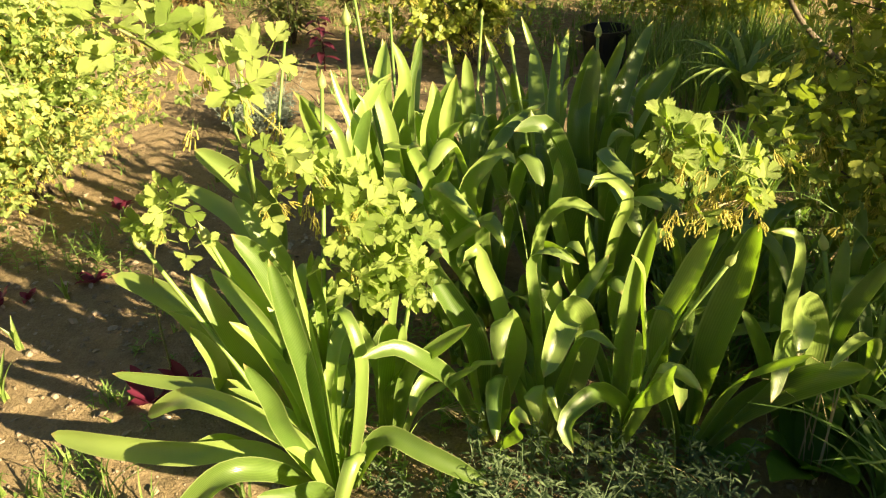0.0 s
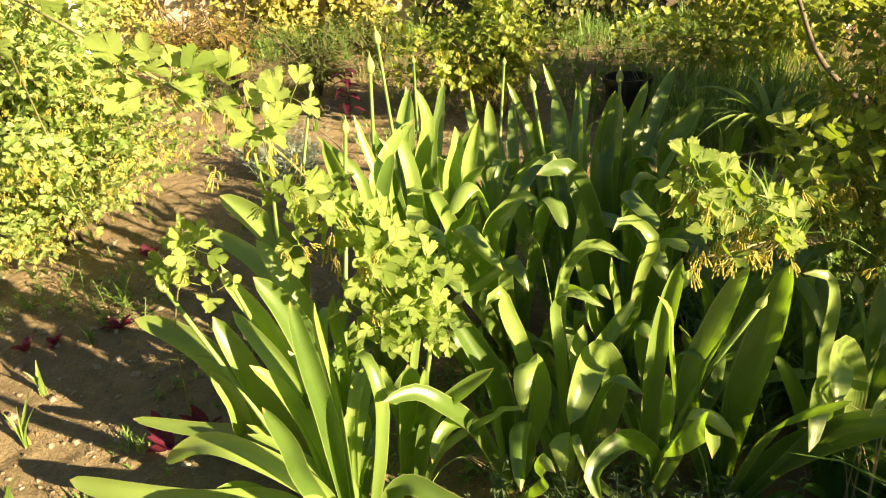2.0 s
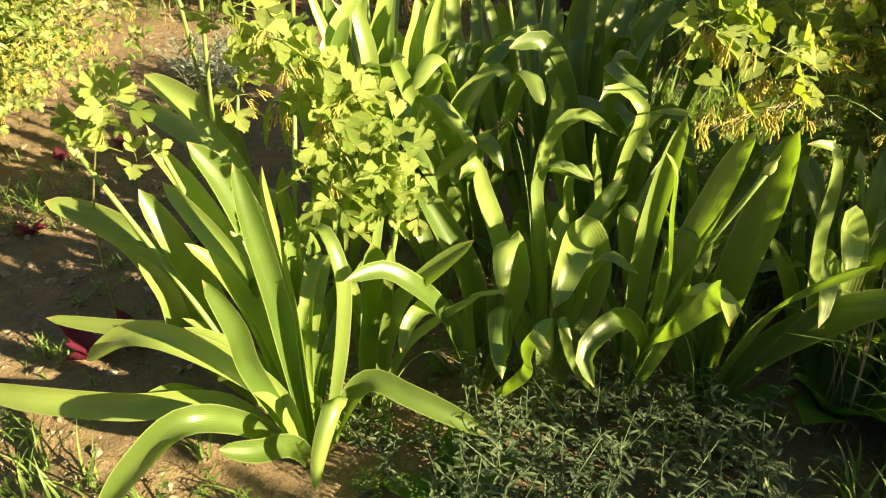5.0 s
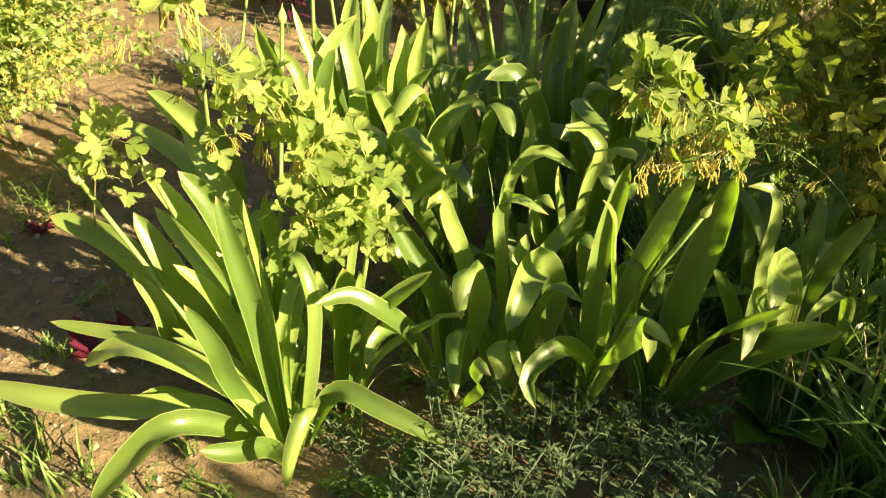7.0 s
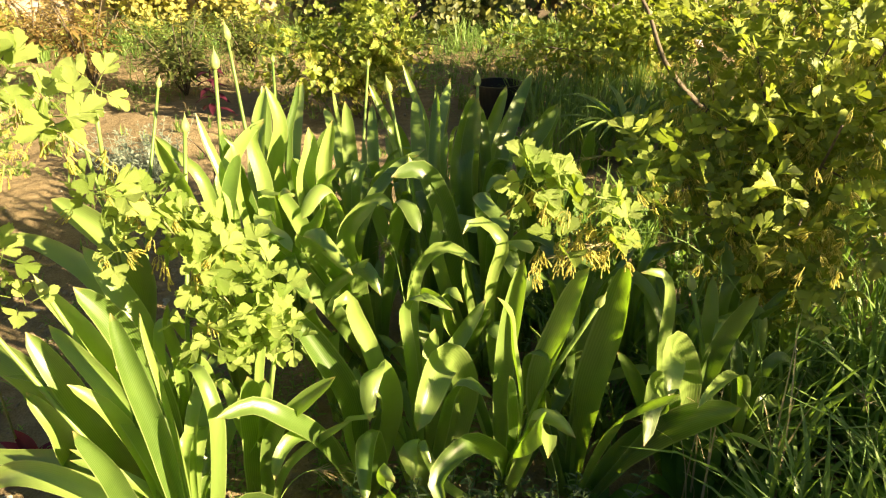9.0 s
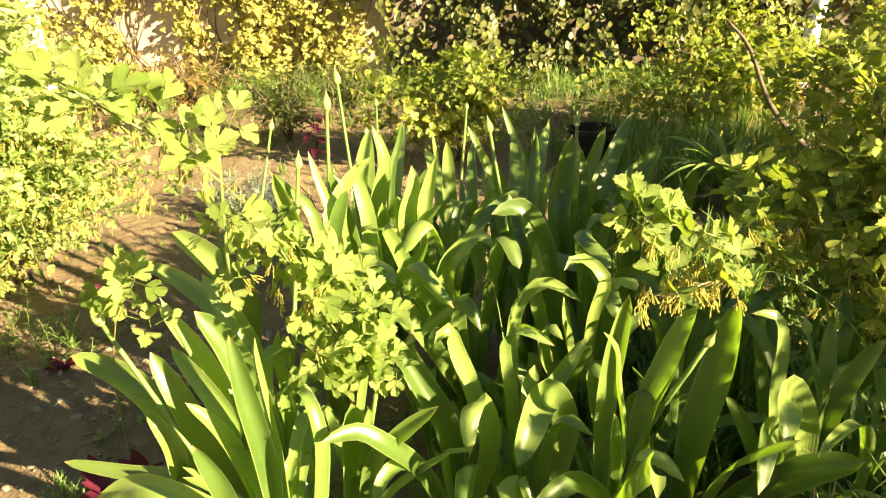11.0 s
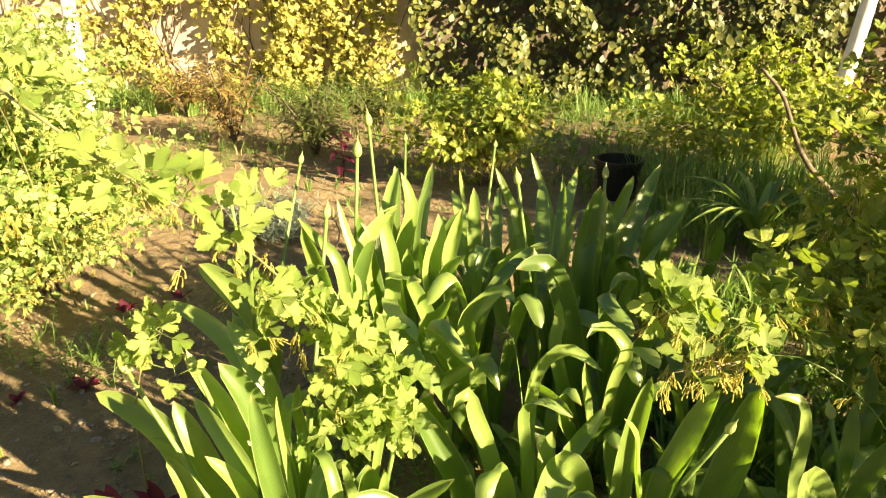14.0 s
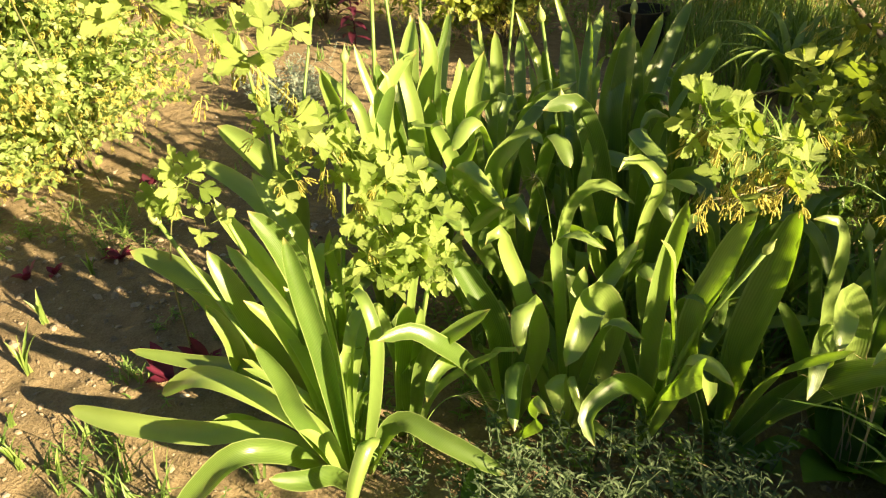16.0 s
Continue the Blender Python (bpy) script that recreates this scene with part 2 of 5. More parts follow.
def blade(heap, pts, width, side, channel=0.25, cols=5, profile=None, wave=0.0, seed=0.0, uv=True, twist=0.0):
    """A strap leaf along pts, its width along side, hollowed like a gutter."""
    n, k0 = len(pts), len(heap.v)
    for i, c in enumerate(pts):
        s = i / (n - 1)
        t = (pts[min(i + 1, n - 1)] - pts[max(i - 1, 0)]).normalized()
        s0 = side[i] if isinstance(side, list) else side
        w = (s0 - t * s0.dot(t))
        w = w.normalized() if w.length > 1e-4 else t.orthogonal().normalized()
        up = w.cross(t)
        if twist:
            w, up = w * math.cos(twist * s) + up * math.sin(twist * s), up * math.cos(twist * s) - w * math.sin(twist * s)
        half = 0.5 * width * profile(s)
        for j in range(cols):
            x = 2 * j / (cols - 1) - 1
            lift = channel * half * x * x + wave * half * math.sin(9 * s + seed + 2.5 * x) * abs(x)
            heap.v.append(tuple(c + w * (half * x) + up * lift))
            if uv:
                heap.uv.append((0.5 + 0.5 * x, s))
    for i in range(n - 1):
        for j in range(cols - 1):
            k = k0 + i * cols + j
            heap.f.append((k, k + 1, k + cols + 1, k + cols))


def strap(s):
    """The outline of an onion leaf: narrow sheathing foot, broad middle, blunt rounded point."""
    foot = 0.40 + 0.60 * min(1.0, s / 0.5) ** 0.9
    tip = max(0.0, 1.0 - max(0.0, (s - 0.68) / 0.32) ** 2.5) ** 0.52
    return foot * (0.02 + 0.98 * tip)


def grassy(s):
    return (1 - s ** 2.2) * 0.95 + 0.05


# ---- the setting ----
def ground_height(x, y):
    near = math.exp(-((x + 0.2) ** 2 + (y - 1.8) ** 2) / 18)
    h = 0.030 * noise.noise((x * 1.3, y * 1.3, 3)) + 0.020 * noise.noise((x * 4.1, y * 4.1, 7))
    h += near * (0.010 * noise.noise((x * 13, y * 13, 1)) + 0.006 * noise.noise((x * 31, y * 31, 5)))
    return h - 0.01


def axis(lo, hi, step, far):
    mid = np.arange(lo, hi + step / 2, step)
    out, d = [], step
    reach = 0
    while reach < far:
        d *= 1.35
        reach += d
        out.append(reach)
    return np.concatenate([lo - np.array(out[::-1]), mid, hi + np.array(out)])


gx, gy = axis(-2.4, 1.6, 0.02, 70), axis(0.6, 4.0, 0.02, 70)
heap = Heap()
for yy in gy:
    for xx in gx:
        heap.v.append((float(xx), float(yy), ground_height(float(xx), float(yy))))
nx = len(gx)
for j in range(len(gy) - 1):
    for i in range(nx - 1):
        k = j * nx + i
        heap.f.append((k, k + 1, k + 1 + nx, k + nx))
ground = new("ground", heap.mesh("ground", M_SOIL))
tagged(ground, "dry cracked brown garden soil with clods", "ground", kind="structure")

# clods and pebbles strewn over the soil
heap = Heap()
OCTA = [(1, 0, 0), (-1, 0, 0), (0, 1, 0), (0, -1, 0), (0, 0, 1), (0, 0, -1), (.6, .6, .4), (-.6, .6, .4), (.6, -.6, .4), (-.6, -.6, .4)]
OCTF = [(4, 0, 6), (4, 6, 2), (4, 2, 7), (4, 7, 1), (4, 1, 9), (4, 9, 3), (4, 3, 8), (4, 8, 0), (5, 6, 0), (5, 2, 6), (5, 7, 2), (5, 1, 7), (5, 9, 1), (5, 3, 9), (5, 8, 3), (5, 0, 8)]
for i in range(3200):
    x, y = rng.uniform(-3.0, 1.2), rng.uniform(1.0, 5.5)
    if rng.random() < 0.6:
        x, y = rng.uniform(-1.5, -0.2), rng.uniform(1.2, 2.8)
    r = 0.0025 + 0.011 * rng.random() ** 4
    m = pose(x, y, ground_height(x, y) + r * 0.15, rng.uniform(0, 30), rng.uniform(0, 30), rng.uniform(0, 360)) @ Matrix.Diagonal((r * rng.uniform(.8, 1.5), r * rng.uniform(.7, 1.2), r * rng.uniform(.5, .9), 1))
    heap.add([tuple(c * rng.uniform(.75, 1.2) for c in q) for q in OCTA], OCTF, m)
tagged(new("soil_clods", heap.mesh("soil_clods", M_CLOD, smooth=False)), "small clods and pebbles lying on the soil", "clods", kind="stuff")


def slab(name, x0, y0, z0, x1, y1, z1, mat, label):
    bm = bmesh.new()
    bmesh.ops.create_cube(bm, size=1, matrix=Matrix.Translation(((x0 + x1) / 2, (y0 + y1) / 2, (z0 + z1) / 2)) @ Matrix.Diagonal((x1 - x0, y1 - y0, z1 - z0, 1)))
    bmesh.ops.bevel(bm, geom=bm.edges[:], offset=0.02, segments=2, affect="EDGES")
    me = bpy.data.meshes.new(name)
    bm.to_mesh(me)
    bm.free()
    me.materials.append(mat)
    return tagged(new(name, me), label, "wall", kind="structure")


# three plain walls added out of view to cut light from the low sky
slab("unseen_wall_south", -14, -6.3, -0.2, 14, -6.0, 3.0, M_PLASTER, "unseen plain plaster wall added to block low sky light")
slab("unseen_wall_west", -14.3, -6.3, -0.2, -14, 7.75, 2.6, M_PLASTER, "unseen plain plaster wall added to block low sky light")
slab("unseen_wall_east", 14, -6.3, -0.2, 14.3, 7.75, 2.6, M_PLASTER, "unseen plain plaster wall added to block low sky light")
slab("wall_north", -14, 7.45, -0.2, 14, 7.75, 2.6, M_PLASTER, "old stained plaster garden wall behind vines")


# ---- ornamental onions ----
ONION = {}


def onion(x, y):
    ob = thing("ornamental_onion", (x, y, ground_height(x, y)), "clump of broad strap-shaped green onion leaves growing from soil", "plant", "ornamental onions in the bed")
    ONION.update(ob=ob, base=Vector((x, y, ground_height(x, y))))
    return ob


def bow(b, mid, tip, n):
    """A quadratic bow from b through mid to tip."""
    u = (mid - b).length / max(1e-6, (mid - b).length + (tip - mid).length)
    u = min(max(u, 0.25), 0.8)
    c = (mid - b * (1 - u) ** 2 - tip * u * u) / (2 * u * (1 - u))
    return [b * (1 - s) ** 2 + c * (2 * s * (1 - s)) + tip * s * s for s in (i / (n - 1) for i in range(n))]


def hermite(p0, p1, m0, m1, n):
    out = []
    for i in range(n):
        t = i / (n - 1)
        out.append(p0 * (2 * t ** 3 - 3 * t * t + 1) + m0 * (t ** 3 - 2 * t * t + t) + p1 * (3 * t * t - 2 * t ** 3) + m1 * (t ** 3 - t * t))
    return out


def arch(b, top, tip):
    """A leaf that rises steeply, bends over at top and hangs to its tip."""
    flat = Vector((tip.x - b.x, tip.y - b.y, 0))
    d = flat.normalized() if flat.length > 0.02 else Vector((0, -1, 0))
    rise, fall = (top - b).length, (tip - top).length
    over = d * 0.9 + Vector((0, 0, 0.1 if top.z - tip.z > 0.5 * fall else -0.1))
    up = hermite(b, top, Vector((0, 0, 1)) * rise * 1.15, over * min(rise, fall * 1.6) * 0.8, 14)
    down = hermite(top, tip, over * min(rise, fall * 1.6) * 0.8, (tip - top) * 0.8 + Vector((0, 0, -0.5 * fall)), 11)
    return up + down[1:]


def leaf(mx, my, mz, tx, ty, tz, width, tilt):
    base = ONION["base"]
    mid, tip = Vector((mx, my, mz)) - base, Vector((tx, ty, tz)) - base
    flat = Vector((tip.x, tip.y, 0))
    foot = flat * 0.06 if flat.length > 0.05 else Vector((rng.uniform(-.02, .02), rng.uniform(-.02, .02), 0))
    if tip.z < mid.z + 0.015 and mid.z > 0.12:
        pts = arch(foot - Vector((0, 0, 0.03)), mid, tip)
    else:
        pts = bow(foot - Vector((0, 0, 0.03)), mid, tip, 22)
    if abs(flat.x) < 0.10 or abs(flat.y) > 1.2 * abs(flat.x):
        side = Vector((1, rng.uniform(-.45, .45), 0))
    else:
        side = Vector((-flat.y, flat.x, 0)).normalized()
        if side.y < 0:
            side.negate()
        side = (side + Vector((0, 0, tilt * 1.3))).normalized()
    if side.cross(pts[-1] - pts[0]).dot(Vector((0, -0.6, 0.8))) < 0:
        side.negate()
    heap = Heap()
    blade(heap, pts, width * 0.68, side, rng.uniform(0.15, 0.5), 7, strap, 0.07, rng.uniform(0, 6), twist=rng.gauss(0, 0.22))
    return part("leaf", heap.mesh("leaf", M_ONION), ONION["ob"])


def ribbon(base, knots, n):
    """Even points along a smooth curve from base through the knots."""
    pts = [base] + list(knots)
    pts = [pts[0] * 2 - pts[1]] + pts + [pts[-1] * 2 - pts[-2]]
    line = []
    for k in range(1, len(pts) - 2):
        a, b, c, d = pts[k - 1:k + 3]
        h0, h1, h2 = [max(1e-4, math.sqrt((v - u).length)) for u, v in ((a, b), (b, c), (c, d))]
        m1 = ((b - a) / h0 - (c - a) / (h0 + h1) + (c - b) / h1) * h1
        m2 = ((c - b) / h1 - (d - b) / (h1 + h2) + (d - c) / h2) * h1
        line += hermite(b, c, m1, m2, 20)[1 if line else 0:]
    run = [0.0]
    for a, b in zip(line, line[1:]):
        run.append(run[-1] + (b - a).length)
    out, k = [], 0
    for i in range(n):
        want = run[-1] * i / (n - 1)
        while k < len(run) - 2 and run[k + 1] < want:
            k += 1
        out.append(line[k].lerp(line[k + 1], (want - run[k]) / max(1e-6, run[k + 1] - run[k])))
    return out


def strap_leaf(width, turn, *knots):
    """One leaf from the plant's foot through the knots, its face turned about the vertical by turn degrees."""
    base = ONION["base"]
    knots = [Vector(q) - base for q in knots]
    flat = Vector((knots[0].x, knots[0].y, 0))
    foot = flat * 0.1 + Vector((rng.uniform(-.012, .012), rng.uniform(-.012, .012), -0.03))
    pts = ribbon(foot, knots, 30)
    face = Matrix.Rotation(radians(turn), 3, "Z") @ Vector((0.12, -0.72, 0.68))
    sides, last = [], None
    for i in range(30):
        t = (pts[min(i + 1, 29)] - pts[max(i - 1, 0)]).normalized()
        w = t.cross(face)
        if last is not None and w.dot(last) < 0:
            w.negate()
        if last is not None:
            w = last.lerp(w, min(1.0, w.length * 0.8))
        last = w.normalized()
        sides.append(last)
    heap = Heap()
    blade(heap, pts, width * 0.9, sides, rng.uniform(0.25, 0.75), 9, strap, 0.11, rng.uniform(0, 6), twist=rng.gauss(0, 0.12))
    return part("leaf", heap.mesh("leaf", M_ONION), ONION["ob"])


def stalk(tx, ty, tz, size):
    base = ONION["base"]
    tip = Vector((tx, ty, tz)) - base
    side = Vector((rng.uniform(-.02, .02), rng.uniform(-.02, .02), 0))
    pts = spline([Vector((tip.x * 0.08, tip.y * 0.08, 0)), tip * 0.5 + side, tip - Vector((0, 0, size * 0.8))], 10)
    heap = Heap()
    tube(heap, pts, 0.0055, 0.004, 8)
    ob = part("flower_stalk", heap.mesh("flower_stalk", M_STALK), ONION["ob"], label="slender upright green flower stalk")
    if size > 0:
        heap = Heap()
        d = (pts[-1] - pts[-2]).normalized()
        bud = [pts[-1] + d * (size * s) for s in (0, .05, .15, .28, .42, .55, .66, .76, .86, 1.0)]
        r = size * 0.22
        shape = [0.30, 0.62, 0.9, 1.0, 0.93, 0.72, 0.45, 0.24, 0.13, 0.03]
        tube(heap, bud, r, r, 10, lambda s: r * shape[min(9, round(s * 9))])
        part("flower_bud", heap.mesh("flower_bud", M_BUD), ob, label="pale green pointed unopened bud")
    return ob


def undergrowth(count, reach, low, high, a0=0, a1=360):
    """The plant's other leaves: some upright, some arching over."""
    base = ONION["base"]
    for i in range(count):
        a = radians(rng.uniform(a0, a1))
        r, h = rng.uniform(0.3, 1.0) * reach, rng.uniform(low, high)
        droop = rng.choice((1.0, 1.0, 0.55, 0.75))
        tip = base + Vector((r * math.cos(a), r * math.sin(a), h * droop))
        mid = base + Vector((r * 0.5 * math.cos(a), r * 0.5 * math.sin(a), h * rng.uniform(0.7, 0.85) if droop == 1 else h))
        leaf(*mid, *tip, rng.uniform(0.030, 0.050), 0.2)


onion(-0.11, 1.32)
strap_leaf(0.051, 0, (-0.242, 1.330, 0.088), (-0.397, 1.320, 0.095), (-0.555, 1.340, 0.096), (-0.708, 1.380, 0.091))
strap_leaf(0.044, 20, (-0.137, 1.250, 0.181), (-0.238, 1.240, 0.282), (-0.320, 1.260, 0.291), (-0.427, 1.290, 0.224))
strap_leaf(0.033, 20, (-0.195, 1.340, 0.155), (-0.304, 1.400, 0.185), (-0.458, 1.440, 0.173), (-0.587, 1.460, 0.182))
strap_leaf(0.036, 20, (-0.152, 1.220, 0.260), (-0.142, 1.170, 0.375), (-0.161, 1.155, 0.454))
strap_leaf(0.047, -75, (-0.098, 1.330, 0.239), (-0.105, 1.335, 0.375), (-0.119, 1.342, 0.519))
strap_leaf(0.032, 40, (-0.021, 1.260, 0.300), (-0.016, 1.270, 0.385), (-0.040, 1.300, 0.439), (-0.071, 1.330, 0.413))
strap_leaf(0.040, 5, (-0.140, 1.330, 0.223), (-0.204, 1.360, 0.371), (-0.290, 1.400, 0.472))
strap_leaf(0.047, 10, (-0.198, 1.250, 0.124), (-0.258, 1.200, 0.175), (-0.336, 1.180, 0.112), (-0.408, 1.160, 0.028))
strap_leaf(0.041, 10, (-0.123, 1.240, 0.083), (-0.157, 1.200, 0.113), (-0.203, 1.170, 0.149))
strap_leaf(0.033, 30, (-0.059, 1.250, 0.136), (-0.029, 1.210, 0.207), (-0.047, 1.160, 0.160), (-0.063, 1.140, 0.090))
strap_leaf(0.042, 15, (-0.122, 1.310, 0.284), (-0.140, 1.310, 0.445), (-0.152, 1.320, 0.535))
strap_leaf(0.034, 30, (-0.166, 1.340, 0.224), (-0.204, 1.330, 0.353), (-0.244, 1.320, 0.411))
strap_leaf(0.039, 25, (-0.126, 1.360, 0.201), (-0.150, 1.380, 0.299), (-0.203, 1.400, 0.385))
strap_leaf(0.040, -10, (-0.327, 1.345, 0.100), (-0.395, 1.330, 0.082), (-0.466, 1.350, 0.072))
strap_leaf(0.041, 10, (0.002, 1.310, 0.152), (0.070, 1.280, 0.142), (0.139, 1.260, 0.115), (0.193, 1.250, 0.085))
stalk(-0.40, 1.40, 0.55,  .045)
undergrowth(13, 0.24, 0.16, 0.36, 60, 190)
onion(-0.18, 1.46)
strap_leaf(0.052, 10, (-0.250, 1.400, 0.229), (-0.289, 1.390, 0.377), (-0.328, 1.400, 0.461))
strap_leaf(0.058, 15, (-0.311, 1.440, 0.170), (-0.394, 1.480, 0.315), (-0.475, 1.510, 0.357), (-0.561, 1.530, 0.380))
strap_leaf(0.061, 10, (-0.171, 1.450, 0.298), (-0.211, 1.440, 0.452), (-0.251, 1.430, 0.523))
strap_leaf(0.046, -30, (-0.266, 1.580, 0.417), (-0.377, 1.660, 0.479), (-0.477, 1.690, 0.509))
strap_leaf(0.054, 10, (-0.209, 1.550, 0.343), (-0.259, 1.580, 0.451), (-0.302, 1.600, 0.517))
strap_leaf(0.042, 15, (-0.325, 1.420, 0.158), (-0.325, 1.400, 0.268), (-0.359, 1.400, 0.343))
strap_leaf(0.026, 10, (-0.128, 1.480, 0.331), (-0.132, 1.470, 0.413), (-0.123, 1.470, 0.462))
strap_leaf(0.041, 20, (-0.226, 1.460, 0.287), (-0.265, 1.460, 0.406), (-0.329, 1.460, 0.524))
stalk(-0.29, 1.42, 0.55,  .04)
stalk(-0.13, 1.76, 0.71,  .04)
undergrowth(13, 0.24, 0.18, 0.40, 50, 190)
onion(-0.02, 1.43)
strap_leaf(0.062, 0, (0.015, 1.380, 0.213), (0.021, 1.360, 0.308), (0.023, 1.350, 0.386))
strap_leaf(0.038, 40, (-0.003, 1.400, 0.183), (0.028, 1.360, 0.264), (0.051, 1.340, 0.387))
strap_leaf(0.036, 15, (0.053, 1.340, 0.287), (0.117, 1.290, 0.380), (0.174, 1.270, 0.434))
strap_leaf(0.017, 10, (0.062, 1.360, 0.180), (0.127, 1.340, 0.255), (0.188, 1.320, 0.310))
strap_leaf(0.026, 20, (-0.006, 1.420, 0.142), (-0.021, 1.420, 0.227), (-0.040, 1.420, 0.329))
strap_leaf(0.021, 40, (0.016, 1.460, 0.333), (0.041, 1.480, 0.424), (0.081, 1.490, 0.470), (0.122, 1.500, 0.492))
stalk(0.07, 1.40, 0.44,  0)
undergrowth(5, 0.18, 0.10, 0.26, 30, 150)
onion(0.19, 1.46)
strap_leaf(0.039, 40, (0.127, 1.340, 0.255), (0.086, 1.280, 0.354), (0.045, 1.270, 0.388), (-0.004, 1.240, 0.392))
strap_leaf(0.030, 0, (0.131, 1.360, 0.241), (0.098, 1.300, 0.302), (0.075, 1.265, 0.291), (0.065, 1.250, 0.256))
strap_leaf(0.055, 15, (0.168, 1.460, 0.249), (0.128, 1.465, 0.341), (0.078, 1.465, 0.440))
strap_leaf(0.036, 0, (0.223, 1.380, 0.151), (0.213, 1.310, 0.293), (0.208, 1.240, 0.279), (0.210, 1.200, 0.245))
strap_leaf(0.036, 30, (0.245, 1.260, 0.211), (0.231, 1.160, 0.334), (0.241, 1.130, 0.373), (0.259, 1.110, 0.371))
strap_leaf(0.043, 5, (0.251, 1.420, 0.267), (0.228, 1.360, 0.382), (0.218, 1.320, 0.365), (0.218, 1.300, 0.319))
strap_leaf(0.020, 20, (0.167, 1.400, 0.238), (0.193, 1.340, 0.301), (0.227, 1.320, 0.314))
undergrowth(6, 0.18, 0.10, 0.26, 30, 150)
onion(0.31, 1.43)
strap_leaf(0.042, 0, (0.297, 1.400, 0.104), (0.275, 1.300, 0.269), (0.285, 1.270, 0.218))
strap_leaf(0.064, 10, (0.380, 1.450, 0.260), (0.344, 1.400, 0.363), (0.317, 1.340, 0.341), (0.294, 1.300, 0.295))
strap_leaf(0.029, 20, (0.341, 1.380, 0.248), (0.354, 1.350, 0.333), (0.376, 1.330, 0.373), (0.418, 1.310, 0.346))
strap_leaf(0.036, -10, (0.347, 1.460, 0.296), (0.386, 1.490, 0.351), (0.434, 1.520, 0.408))
strap_leaf(0.026, 20, (0.287, 1.450, 0.343), (0.283, 1.460, 0.440), (0.313, 1.440, 0.471), (0.365, 1.430, 0.443))
strap_leaf(0.038, 0, (0.222, 1.470, 0.324), (0.195, 1.470, 0.410), (0.180, 1.460, 0.463), (0.158, 1.450, 0.439))
strap_leaf(0.034, 30, (0.293, 1.560, 0.384), (0.314, 1.570, 0.468), (0.353, 1.560, 0.502), (0.426, 1.540, 0.470))
strap_leaf(0.044, 0, (0.332, 1.450, 0.255), (0.326, 1.480, 0.317), (0.337, 1.500, 0.363))
undergrowth(6, 0.18, 0.10, 0.26, 30, 150)
onion(0.46, 1.43)
stalk(0.592, 1.352, 0.510, .034)
strap_leaf(0.037, 0, (0.445, 1.340, 0.174), (0.401, 1.260, 0.284), (0.365, 1.220, 0.328), (0.317, 1.180, 0.302), (0.329, 1.150, 0.271))
strap_leaf(0.055, 0, (0.472, 1.500, 0.183), (0.461, 1.540, 0.268), (0.451, 1.540, 0.346), (0.460, 1.500, 0.329))
strap_leaf(0.029, 40, (0.470, 1.340, 0.303), (0.446, 1.300, 0.450), (0.436, 1.280, 0.524), (0.417, 1.270, 0.557))
strap_leaf(0.036, 25, (0.450, 1.330, 0.265), (0.443, 1.300, 0.346), (0.440, 1.280, 0.410))
strap_leaf(0.040, -10, (0.454, 1.420, 0.334), (0.461, 1.400, 0.452), (0.473, 1.370, 0.567))
strap_leaf(0.051, 20, (0.462, 1.350, 0.192), (0.465, 1.260, 0.296), (0.465, 1.140, 0.423), (0.460, 1.090, 0.415))
strap_leaf(0.036, 0, (0.479, 1.280, 0.313), (0.481, 1.240, 0.375), (0.504, 1.210, 0.376), (0.526, 1.190, 0.357))
strap_leaf(0.020, 0, (0.500, 1.450, 0.272), (0.501, 1.420, 0.355), (0.522, 1.400, 0.364), (0.531, 1.390, 0.350))
strap_leaf(0.020, 0, (0.329, 1.300, 0.185), (0.298, 1.260, 0.309), (0.313, 1.240, 0.280))
strap_leaf(0.039, -10, (0.712, 1.650, 0.375), (0.661, 1.620, 0.421), (0.619, 1.600, 0.444))
undergrowth(6, 0.18, 0.10, 0.26, 30, 150)
onion(0.60, 1.43)
strap_leaf(0.077, -65, (0.623, 1.430, 0.252), (0.660, 1.440, 0.401), (0.672, 1.440, 0.512))
strap_leaf(0.061, -65, (0.522, 1.400, 0.298), (0.554, 1.400, 0.420), (0.587, 1.393, 0.534))
strap_leaf(0.041, 15, (0.620, 1.360, 0.177), (0.628, 1.300, 0.289), (0.637, 1.220, 0.387), (0.665, 1.170, 0.443))
strap_leaf(0.063, -10, (0.681, 1.420, 0.094), (0.744, 1.400, 0.169), (0.794, 1.360, 0.236), (0.858, 1.330, 0.276))
strap_leaf(0.057, 30, (0.747, 1.380, 0.246), (0.673, 1.280, 0.370), (0.652, 1.240, 0.359), (0.636, 1.200, 0.324))
undergrowth(6, 0.18, 0.10, 0.26, 30, 150)
onion(0.84, 1.50)
strap_leaf(0.032, 0, (0.760, 1.460, 0.315), (0.763, 1.470, 0.420), (0.745, 1.470, 0.471), (0.704, 1.470, 0.477))
strap_leaf(0.066, 5, (0.779, 1.400, 0.291), (0.721, 1.340, 0.405), (0.700, 1.290, 0.395), (0.693, 1.260, 0.363))
strap_leaf(0.033, -20, (0.720, 1.450, 0.235), (0.696, 1.460, 0.285), (0.674, 1.460, 0.318))
strap_leaf(0.032, 0, (0.773, 1.600, 0.395), (0.771, 1.580, 0.445), (0.792, 1.560, 0.462))
strap_leaf(0.041, -20, (0.852, 1.450, 0.268), (0.878, 1.440, 0.372), (0.910, 1.430, 0.445))
strap_leaf(0.021, 0, (0.873, 1.400, 0.150), (0.873, 1.330, 0.217), (0.895, 1.280, 0.224))
